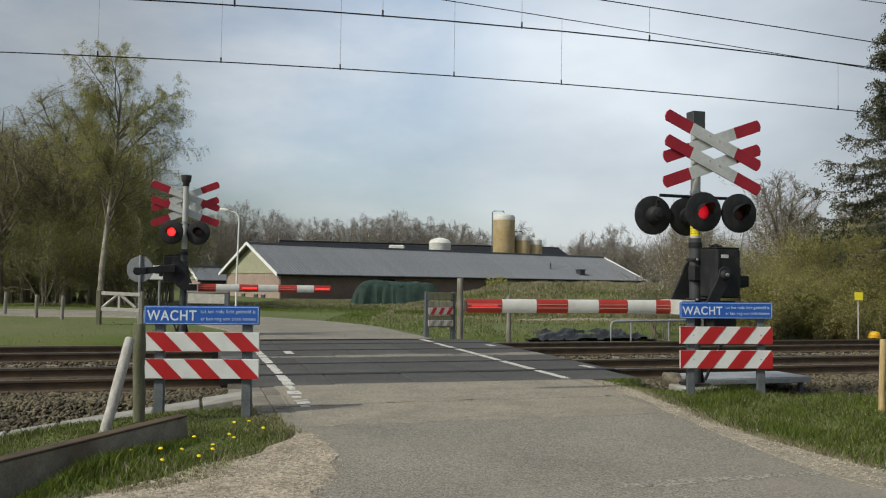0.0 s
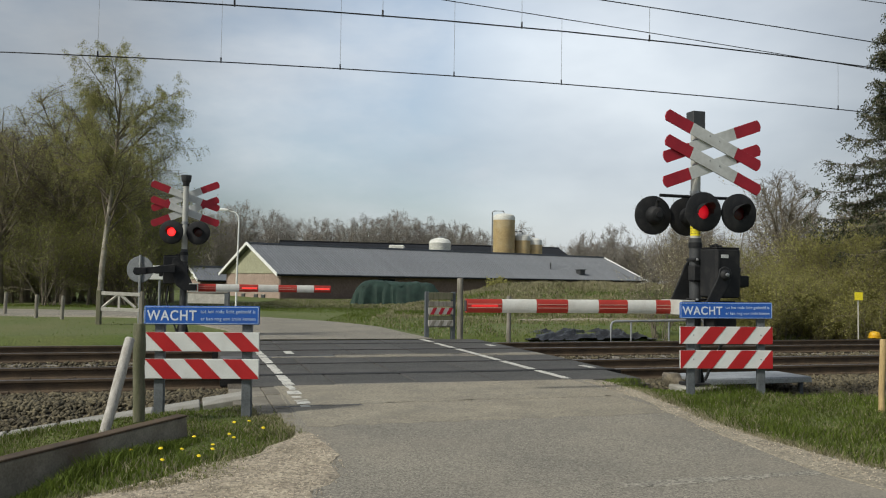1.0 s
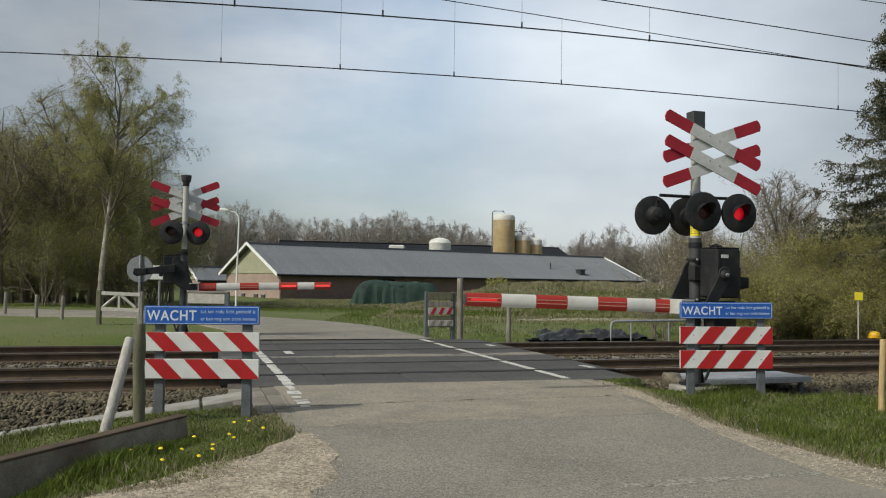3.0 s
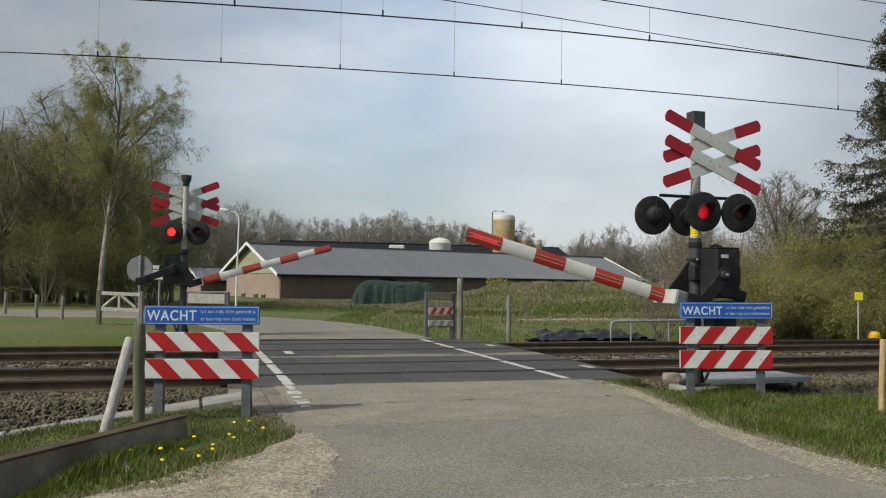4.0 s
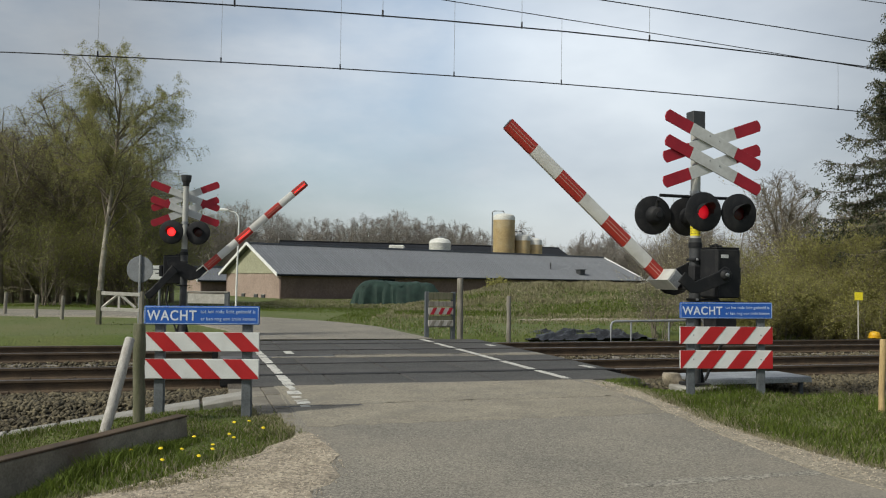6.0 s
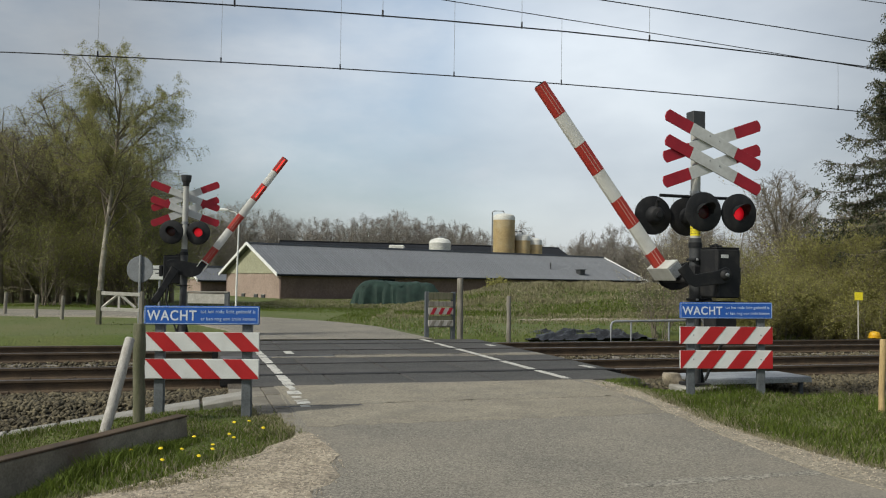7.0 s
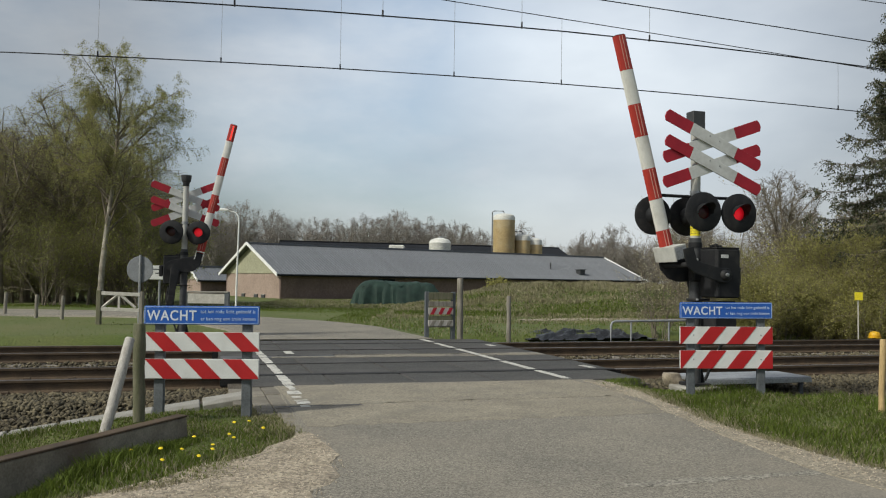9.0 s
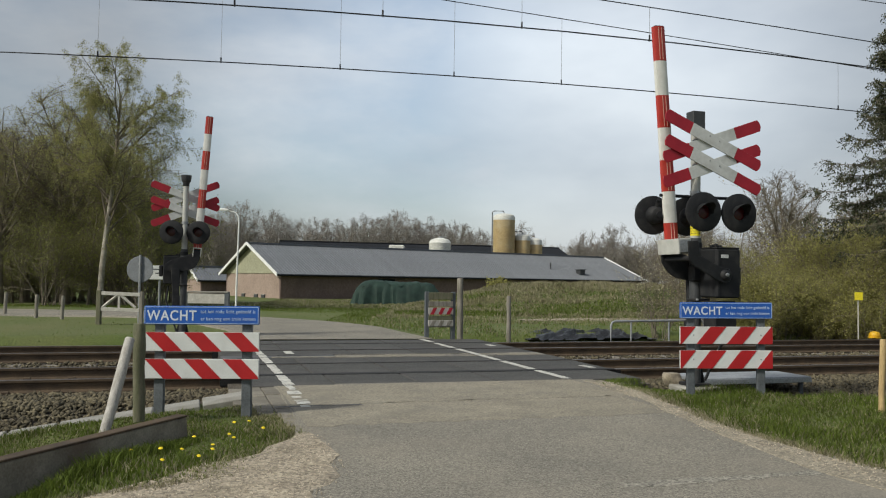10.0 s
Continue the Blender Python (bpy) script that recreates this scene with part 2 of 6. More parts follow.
M_DOME = material("yellow_plastic", (0.65, 0.38, 0.015), (0.55, 0.30, 0.015), 0.5, scale=5, fine=60, bump=0.1)
M_LENS_OFF = material("dark_red_lens", (0.06, 0.007, 0.008), (0.045, 0.006, 0.007), 0.25, scale=20, fine=120, bump=0.3, depth=0.003)
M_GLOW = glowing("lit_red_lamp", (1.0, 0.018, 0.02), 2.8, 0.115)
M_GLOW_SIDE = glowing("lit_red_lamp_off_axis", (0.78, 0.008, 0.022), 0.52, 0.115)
M_GLOW_BOOM = glowing("lit_boom_lamp", (1.0, 0.035, 0.03), 0.85)
M_STRIP = material("dull_lamp_strip", (0.62, 0.36, 0.30), (0.54, 0.30, 0.25), 0.4, scale=4, fine=60, bump=0)
M_GLOW_TIP = glowing("lit_boom_tip", (0.85, 0.03, 0.03), 0.32)
M_WOOD = material("weathered_wood", (0.27, 0.25, 0.215), (0.17, 0.155, 0.13), 0.9, scale=6, fine=60, bump=0.5, depth=0.005, stretch=(4, 4, 0.5),
                  stain=(0.10, 0.10, 0.055), stain_scale=3, stain_amount=0.5)
M_WOOD_PALE = material("bleached_wood", (0.46, 0.44, 0.41), (0.32, 0.30, 0.27), 0.9, scale=6, fine=50, bump=0.5, depth=0.005, stretch=(4, 4, 0.5))
M_WOOD_MOSS = material("mossy_wood", (0.16, 0.15, 0.105), (0.10, 0.105, 0.06), 0.95, scale=6, fine=50, bump=0.5, depth=0.005, stretch=(4, 4, 0.5))
M_WOOD_RAW = material("raw_pine_post", (0.48, 0.35, 0.17), (0.38, 0.27, 0.13), 0.85, scale=6, fine=50, bump=0.4, depth=0.004, stretch=(4, 4, 0.5))
M_GATEWHITE = material("worn_white_paint_wood", (0.52, 0.50, 0.46), (0.38, 0.36, 0.32), 0.85, scale=6, fine=50, bump=0.4, depth=0.004)
M_ROOF = material("grey_roof_sheet", (0.155, 0.164, 0.180), (0.135, 0.143, 0.158), 0.6, 0.1, scale=0.4, fine=6, bump=0.1, vary=0.06)
M_ROOF_DARK = material("dark_roof_sheet", (0.028, 0.03, 0.036), (0.022, 0.024, 0.028), 0.95, spec=0.05, scale=0.4, fine=6, bump=0.1)
M_BRICK = material("brown_brickwork", (0.20, 0.142, 0.122), (0.155, 0.11, 0.095), 0.9, scale=0.7, fine=9, bump=0.3, depth=0.01,
                   stain=(0.20, 0.14, 0.12), stain_scale=0.5, stain_amount=0.4)
# paler copy of the brick: sunlight put into the colour of sun-facing gable walls
M_BRICK_SUNLIT = material("sunlit_brickwork", (0.34, 0.26, 0.215), (0.28, 0.212, 0.175), 0.9, scale=0.7, fine=9, bump=0.3, depth=0.01)
M_GABLE = material("cream_gable_cladding", (0.34, 0.335, 0.235), (0.30, 0.296, 0.205), 0.7, scale=0.5, fine=8, bump=0.1)
M_VERGE = material("white_verge_board", contrast=0.05, base=(0.80, 0.80, 0.78), other=(0.72, 0.72, 0.70), rough=0.5, scale=1, fine=10, bump=0)
M_SILO = material("tan_silo_shell", (0.43, 0.32, 0.155), (0.36, 0.265, 0.13), 0.6, scale=0.6, fine=6, bump=0.05, stain=(0.5, 0.44, 0.32), stain_scale=0.5, stain_amount=0.5)
M_SILO_W = material("white_silo_cap", (0.66, 0.66, 0.62), (0.55, 0.54, 0.50), 0.6, scale=0.6, fine=6, bump=0.05)
M_TARP = material("dark_green_tarpaulin", (0.026, 0.050, 0.040), (0.016, 0.032, 0.027), 0.75, spec=0.25, scale=0.8, fine=2.5, bump=0.25, depth=0.03)
M_FOIL = material("black_plastic_sheet", (0.012, 0.013, 0.015), (0.02, 0.02, 0.022), 0.42, spec=0.4, scale=2, fine=12, bump=0.6, depth=0.03)
M_BARK = material("grey_brown_bark", (0.20, 0.17, 0.13), (0.13, 0.108, 0.082), 0.95, scale=2, fine=14, bump=0.6, depth=0.02)
# bark lightened for distance: the haze is put into the twig colour
M_BARK_HAZED = material("hazed_twigs", (0.265, 0.24, 0.212), (0.215, 0.19, 0.168), 0.95, scale=0.2, fine=2, bump=0)
M_BIRCH = material("birch_bark", (0.42, 0.39, 0.33), (0.14, 0.12, 0.095), 0.9, scale=3.5, fine=12, bump=0.4, depth=0.01, stretch=(1, 1, 0.6))
M_LEAF_SPRING = leaf_material("young_willow_leaf", (0.37, 0.36, 0.14), (0.29, 0.285, 0.11), through=0.45)
M_LEAF_OLIVE = leaf_material("olive_thicket_leaf", (0.26, 0.265, 0.085), (0.19, 0.195, 0.065), through=0.45)
M_LEAF_GREEN = leaf_material("fresh_shrub_leaf", (0.34, 0.325, 0.11), (0.26, 0.245, 0.085), through=0.45)
M_BLOSSOM = leaf_material("pale_bud", (0.46, 0.42, 0.30), (0.34, 0.30, 0.20))
M_NEEDLE = leaf_material("conifer_needle", (0.055, 0.066, 0.036), (0.085, 0.09, 0.05), through=0.15)
M_GRASS = leaf_material("grass_blade", (0.122, 0.162, 0.027), (0.092, 0.122, 0.022))
M_GRASS_DRY = leaf_material("dry_grass_blade", (0.31, 0.28, 0.18), (0.235, 0.215, 0.125))
M_FLOWER = material("dandelion_yellow", (0.85, 0.66, 0.02), (0.78, 0.58, 0.02), 0.7, scale=20, fine=80, bump=0)
M_WIRE = material("contact_wire", (0.03, 0.03, 0.034), (0.022, 0.022, 0.025), 0.5, 0.5, scale=5, fine=20, bump=0)
M_LABEL = material("white_label", (0.6, 0.6, 0.6), rough=0.5, scale=10, fine=60, bump=0)


# ---- mesh tools ----
class Geo:
    """Collects vertices and faces of one part."""

    def __init__(self):
        self.v, self.f, self.m = [], [], []

    def face(self, pts, mi=0):
        k = len(self.v)
        self.v += [tuple(p) for p in pts]
        self.f.append(tuple(range(k, k + len(pts))))
        self.m.append(mi)

    def add(self, vs, fs, mi=0):
        k = len(self.v)
        self.v += [tuple(p) for p in vs]
        self.f += [tuple(i + k for i in f) for f in fs]
        self.m += [mi] * len(fs)
        return self

    def box(self, c, s, mi=0, mat=None):
        x, y, z = (k / 2 for k in s)
        vs = [Vector((c[0] + a * x, c[1] + b * y, c[2] + d * z)) for a in (-1, 1) for b in (-1, 1) for d in (-1, 1)]
        if mat is not None:
            vs = [mat @ (p - Vector(c)) + Vector(c) for p in vs]
        return self.add(vs, [(0, 1, 3, 2), (4, 6, 7, 5), (0, 4, 5, 1), (2, 3, 7, 6), (0, 2, 6, 4), (1, 5, 7, 3)], mi)

    def tube(self, pts, radii, sides=8, mi=0, caps=True):
        pts = [Vector(p) for p in pts]
        if isinstance(radii, (int, float)):
            radii = [radii] * len(pts)
        k0 = len(self.v)
        ref = Vector((0, 0, 1)) if abs((pts[-1] - pts[0]).normalized().z) < 0.9 else Vector((1, 0, 0))
        for i, p in enumerate(pts):
            d = (pts[min(i + 1, len(pts) - 1)] - pts[max(i - 1, 0)]).normalized()
            a = d.cross(ref).normalized()
            b = d.cross(a).normalized()
            for s in range(sides):
                w = 2 * math.pi * s / sides
                self.v.append(tuple(p + (a * math.cos(w) + b * math.sin(w)) * radii[i]))
        for i in range(len(pts) - 1):
            for s in range(sides):
                q = (s + 1) % sides
                self.f.append((k0 + i * sides + s, k0 + i * sides + q, k0 + (i + 1) * sides + q, k0 + (i + 1) * sides + s))
                self.m.append(mi)
        if caps:
            self.f.append(tuple(k0 + s for s in reversed(range(sides))))
            self.f.append(tuple(k0 + (len(pts) - 1) * sides + s for s in range(sides)))
            self.m += [mi, mi]
        return self

    def plate(self, outline, y0, y1, mi=0):
        """An outline in x, z, pushed from y0 to y1."""
        n = len(outline)
        vs = [(x, y0, z) for x, z in outline] + [(x, y1, z) for x, z in outline]
        fs = [tuple(range(n)), tuple(reversed(range(n, 2 * n)))]
        fs += [(i, i + n, (i + 1) % n + n, (i + 1) % n) for i in range(n)]
        return self.add(vs, fs, mi)

    def lathe(self, profile, sides=20, mi=0, at=(0, 0, 0), axis="Z"):
        """Radius, height pairs turned round an axis."""
        k0 = len(self.v)
        for r, h in profile:
            for s in range(sides):
                w = 2 * math.pi * s / sides
                a, b = r * math.cos(w), r * math.sin(w)
                p = (a, b, h) if axis == "Z" else (a, -h, b)
                self.v.append((p[0] + at[0], p[1] + at[1], p[2] + at[2]))
        for i in range(len(profile) - 1):
            for s in range(sides):
                q = (s + 1) % sides
                self.f.append((k0 + i * sides + s, k0 + i * sides + q, k0 + (i + 1) * sides + q, k0 + (i + 1) * sides + s))
                self.m.append(mi)
        return self

    def mesh(self, name, mats, bevel=0.0, smooth=True, fix=True):
        me = bpy.data.meshes.new(name)
        me.from_pydata(self.v, [], self.f)
        mats = mats if isinstance(mats, (list, tuple)) else [mats]
        for m in mats:
            me.materials.append(m)
        if len(mats) > 1:
            me.polygons.foreach_set("material_index", self.m)
        if fix or bevel:
            bm = bmesh.new()
            bm.from_mesh(me)
            bmesh.ops.recalc_face_normals(bm, faces=bm.faces)
            if bevel:
                sharp = [e for e in bm.edges if len(e.link_faces) == 2 and e.calc_face_angle(0) > 0.6]
                bmesh.ops.bevel(bm, geom=sharp, offset=bevel, segments=1, affect="EDGES", clamp_overlap=True)
            bm.to_mesh(me)
            bm.free()
        if smooth:
            me.polygons.foreach_set("use_smooth", [True] * len(me.polygons))
            me.set_sharp_from_angle(angle=radians(35))
        me.update()
        return me


def part(name, geo, mats, parent=None, label="", m=None, bevel=0.0, smooth=True, fix=True):
    """One mesh object under a thing or part. geo may be a finished mesh, shared between alike pieces."""
    me = geo if isinstance(geo, bpy.types.Mesh) else geo.mesh(name, mats, bevel, smooth, fix)
    ob = new(name, me)
    ob.parent = parent
    if m is not None:
        ob.matrix_basis = m
    if label:
        tagged(ob, label)
    return ob


def thing(name, m, label, category, group="", kind=""):
    ob = new(name)
    ob.empty_display_size = 0.2
    ob.matrix_basis = m
    return tagged(ob, label, category, group, kind)


def fields(name, vs, fs, mat):
    me = bpy.data.meshes.new(name)
    vs, fs = np.asarray(vs, np.float32), np.asarray(fs, np.int32)
    k = fs.shape[1]
    me.vertices.add(len(vs))
    me.vertices.foreach_set("co", vs.ravel())
    me.loops.add(fs.size)
    me.loops.foreach_set("vertex_index", fs.ravel())
    me.polygons.add(len(fs))
    me.polygons.foreach_set("loop_start", np.arange(0, fs.size, k, dtype=np.int32))
    me.materials.append(mat)
    me.update(calc_edges=True)
    me.validate()
    return me


def letters(name, body, size, mat, parent, m, bold=0.0, label="", width=1.0):
    cu = bpy.data.curves.new(name, "FONT")
    cu.body, cu.size, cu.extrude, cu.offset, cu.space_character = body, size, 0.0015, bold, 1.12
    tmp = bpy.data.objects.new(name, cu)
    scene.collection.objects.link(tmp)
    dg = bpy.context.evaluated_depsgraph_get()
    me = bpy.data.meshes.new_from_object(tmp.evaluated_get(dg))
    bpy.data.objects.remove(tmp)
    me.materials.clear()
    me.materials.append(mat)
    reach = max(v.co.x for v in me.vertices)
    for v in me.vertices:
        v.co.x *= width / reach
    return part(name, me, None, parent, label, m)


def step(a, b, x):
    t = np.clip((x - a) / (b - a), 0, 1)
    return t * t * (3 - 2 * t)


def uv_of(x, y):
    return x * CS + y * SN, -x * SN + y * CS


def ground_z(x, y):
    """Height of the land: level at the road, lower beside the ballast, falling away behind the tracks, a mound before the barn."""
    x, y = np.asarray(x, float), np.asarray(y, float)
    u, v = uv_of(x, y)
    road = step(-0.2, 0.7, u) * (1 - step(5.6, 6.9, u))
    deck = step(0.65, 0.9, u) * (1 - step(6.15, 6.4, u))
    inside = step(9.9, 10.3, v) * (1 - step(18.9, 19.3, v))
    dig = np.where(u < 2, step(10.05, 10.4, v), step(9.2, 10.2, v + 0.75 * step(6.7, 7.6, u))) * (1 - step(19.2, 20.2, v)) * (1 - (road * (1 - inside) + deck * inside))
    left = (1 - step(-2.6, -0.3, u)) * (1 - step(9.5, 11, v))
    right = step(6.6, 9.5, u) * (1 - step(9.5, 11, v))
    bank = -0.30 * left
    toe = -(0.03 + 0.145 * np.clip(0.6 - u, 0, 2.6)) * (u < 2)
    t = step(8.5, 9.4, v) * (1 - step(10.5, 11, v))
    z = -0.5 * dig + (bank * (1 - t) + toe * t) * (1 - dig) - 0.13 * right * (1 - dig)
    z = z - 0.53 * step(26, 70, y)
    z = z - 0.03 * road
    mound = np.exp(-(np.abs((x - 9.0) / 9.0) ** 4)) * np.exp(-(np.abs((y - 47) / 9.5) ** 3.0))
    z = z + 1.50 * mound * (1 + 0.08 * np.sin(x * 1.3) * np.sin(y * 0.9 + 1))
    away = step(20.5, 30, v)
    z = z + 0.04 * away * np.sin(x * 0.7 + 0.3 * y) * np.sin(0.5 * y)
    return z


# ---- ground, road and tracks ----
def axis_steps(fine_lo, fine_hi, fine, reach):
    mid = list(np.arange(fine_lo, fine_hi, fine))
    out, d, p = [], fine, fine_hi
    while p < reach:
        out.append(p)
        d *= 1.35
        p += d
    low, d, p = [], fine, fine_lo
    while p > -reach:
        d *= 1.35
        p -= d
        low.append(p)
    return np.array(low[::-1] + mid + out)


def ground():
    xs, ys = axis_steps(-16, 26, 0.35, 2500), axis_steps(3, 62, 0.35, 2500)
    gx, gy = np.meshgrid(xs, ys)
    gz = ground_z(gx, gy)
    vs = np.stack([gx.ravel(), gy.ravel(), gz.ravel()], 1)
    nx, ny = len(xs), len(ys)
    i = np.arange(nx - 1)[None, :] + np.arange(ny - 1)[:, None] * nx
    i = i.ravel()
    me = fields("ground", vs, np.stack([i, i + 1, i + nx + 1, i + nx], 1), M_SOIL)
    me.polygons.foreach_set("use_smooth", [True] * len(me.polygons))
    tagged(new("ground", me), "patchy green and straw-coloured grassland around the crossing", "ground", kind="structure")


def ribbon(name, centre, widths, z, mat, label, category, thick=0.05, kind="structure", wobble=0.0):
    """A strip of paving along a line of u, v points, with a rounded crown and edges that go down into the soil."""
    rnd = random.Random(len(name))
    pts = [Vector((p[0], p[1], 0)) for p in centre]
    dense, ws = [], []
    for i in range(len(pts) - 1):
        p0, p1, p2, p3 = pts[max(i - 1, 0)], pts[i], pts[i + 1], pts[min(i + 2, len(pts) - 1)]
        n = max(2, int((p2 - p1).length / 0.4))
        for k in range(n):
            t = k / n
            dense.append(0.5 * (2 * p1 + (p2 - p0) * t + (2 * p0 - 5 * p1 + 4 * p2 - p3) * t * t + (3 * p1 - p0 - 3 * p2 + p3) * t ** 3))
            ws.append((widths[i][0] * (1 - t) + widths[i + 1][0] * t, widths[i][1] * (1 - t) + widths[i + 1][1] * t))
    dense.append(pts[-1]), ws.append(widths[-1])
    vs, fs, cols = [], [], 9
    for i, p in enumerate(dense):
        d = (dense[min(i + 1, len(dense) - 1)] - dense[max(i - 1, 0)]).normalized()
        nrm = Vector((d.y, -d.x, 0))
        a, b = ws[i][0] + rnd.uniform(-wobble, wobble), ws[i][1] + rnd.uniform(-wobble, wobble)
        for c in range(cols):
            s = (0.0, 0.008, 0.15, 0.32, 0.5, 0.68, 0.85, 0.992, 1.0)[c]
            q = p + nrm * (-a + (a + b) * s)
            w = SITE @ q
            edge = 0 if 0 < c < cols - 1 else -thick
            base = z if callable(z) is False else z(w.x, w.y)
            vs.append((w.x, w.y, base + edge))
    n = len(dense)
    for i in range(n - 1):
        for c in range(cols - 1):
            k = i * cols + c
            fs.append((k, k + 1, k + cols + 1, k + cols))
    ob = part(name, Geo().add(vs, fs), mat)
    return tagged(ob, label, category, kind=kind)


def strip(name, u0, u1, v0, v1, z, mat, parent, rough_edge=0.0, seed=1, thick=0.004, m=None):
    """A thin painted or poured strip on the road, with a slightly ragged outline."""
    rnd = random.Random(seed)
    n = max(2, int(max(u1 - u0, v1 - v0) / 0.12))
    vs, fs = [], []
    along_v = (v1 - v0) >= (u1 - u0)
    for i in range(n + 1):
        t = i / n
        e0, e1 = rnd.uniform(-rough_edge, rough_edge), rnd.uniform(-rough_edge, rough_edge)
        if along_v:
            a, b = (u0 + e0, v0 + (v1 - v0) * t), (u1 + e1, v0 + (v1 - v0) * t)
        else:
            a, b = (u0 + (u1 - u0) * t, v0 + e0), (u0 + (u1 - u0) * t, v1 + e1)
        vs += [(*a, z), (*b, z), (*a, z - thick), (*b, z - thick)]
    for i in range(n):
        k = i * 4
        fs += [(k, k + 1, k + 5, k + 4), (k, k + 4, k + 6, k + 2), (k + 1, k + 3, k + 7, k + 5)]
    return part(name, Geo().add(vs, fs), mat, parent, m=m)


def roads():
    near = ribbon("road", [(3.05, -40), (3.05, -5), (3.0, 4), (2.95, 6), (3.1, 8), (3.2, 10.66)],
                  [(2.5, 1.58), (2.5, 1.58), (2.5, 1.60), (2.2, 1.78), (2.1, 2.1), (2.15, 2.36)], 0.0, M_ASPHALT,
                  "worn grey-brown asphalt road with sandy edges", "road", wobble=0.025)
    near.matrix_basis = Matrix()
    far = ribbon("road", [(3.3, 18.35), (3.3, 20.5), (3.0, 24), (0.8, 28.8), (-4.5, 32.2), (-12, 34.6), (-30, 40), (-80, 60)],
                 [(2.3, 2.2), (2.2, 2.1), (2.4, 2.0), (2.2, 2.1), (2.1, 2.1), (2.1, 2.1), (2.1, 2.1), (2.1, 2.1)],
                 lambda x, y: float(ground_z(x, y)) + 0.05, M_ASPHALT, "pale asphalt lane bending away behind the crossing", "road", 0.08)
    # sandy shoulders and the worn gravel lay-by
    ribbon("verge", [(4.70, -20), (4.70, -8), (4.70, -2), (4.70, 2), (4.70, 4), (4.74, 5.4), (4.80, 6.4), (4.98, 7.3), (5.20, 8.2), (5.38, 9.3), (5.46, 10.4)],
           [(0.22, 0.32)] * 5 + [(0.17, 0.28), (0.13, 0.2), (0.11, 0.12), (0.12, 0.1), (0.15, 0.12), (0.14, 0.1)], 0.006, M_VERGE_SAND,
           "pale sandy strip along the road edge", "verge", thick=0.006, wobble=0.05)
    ribbon("gravel_patch", [(0.3, -14), (0.3, -6), (0.3, -1), (0.25, 2.0), (0.2, 4.2), (0.25, 5.2), (0.42, 5.75), (0.72, 6.25), (0.88, 6.75), (1.0, 7.35)],
           [(0.6, 0.6), (0.8, 0.6), (1.0, 0.6), (1.1, 0.60), (1.2, 0.58), (0.95, 0.56), (0.62, 0.56), (0.36, 0.42), (0.2, 0.24), (0.05, 0.06)], 0.005, M_SAND,
           "sandy gravel patch at the road edge", "gravel", thick=0.006, wobble=0.07)
    ribbon("sandy_track", [(11.5, 27.5), (14.0, 27.6), (17.0, 27.2), (21.0, 27.0)], [(0.3, 0.3), (0.8, 0.7), (0.9, 0.8), (0.3, 0.3)],
           lambda x, y: float(ground_z(x, y)) + 0.03, M_SAND, "bare sandy ground in the meadow", "track", thick=0.03, wobble=0.2)
    # strips on the road surface, parented to the road
    strip("asphalt_apron", 1.1, 5.2, 8.95, 10.6, 0.0025, M_APRON, near, 0.0, 8, m=SITE.copy())
    strip("asphalt_apron", 1.08, 5.02, 7.68, 8.95, 0.0025, M_APRON, near, 0.07, 9, m=SITE.copy())
    # thin dark line across the left side of the road
    strip("tar_seam", 0.9, 1.85, 8.86, 8.9, 0.005, M_PATCH, near, 0.008, 4, m=SITE.copy())
    strip("worn_line", 2.85, 4.5, 4.93, 5.05, 0.002, M_FAINT, near, 0.03, 6, m=SITE.copy())
    return near


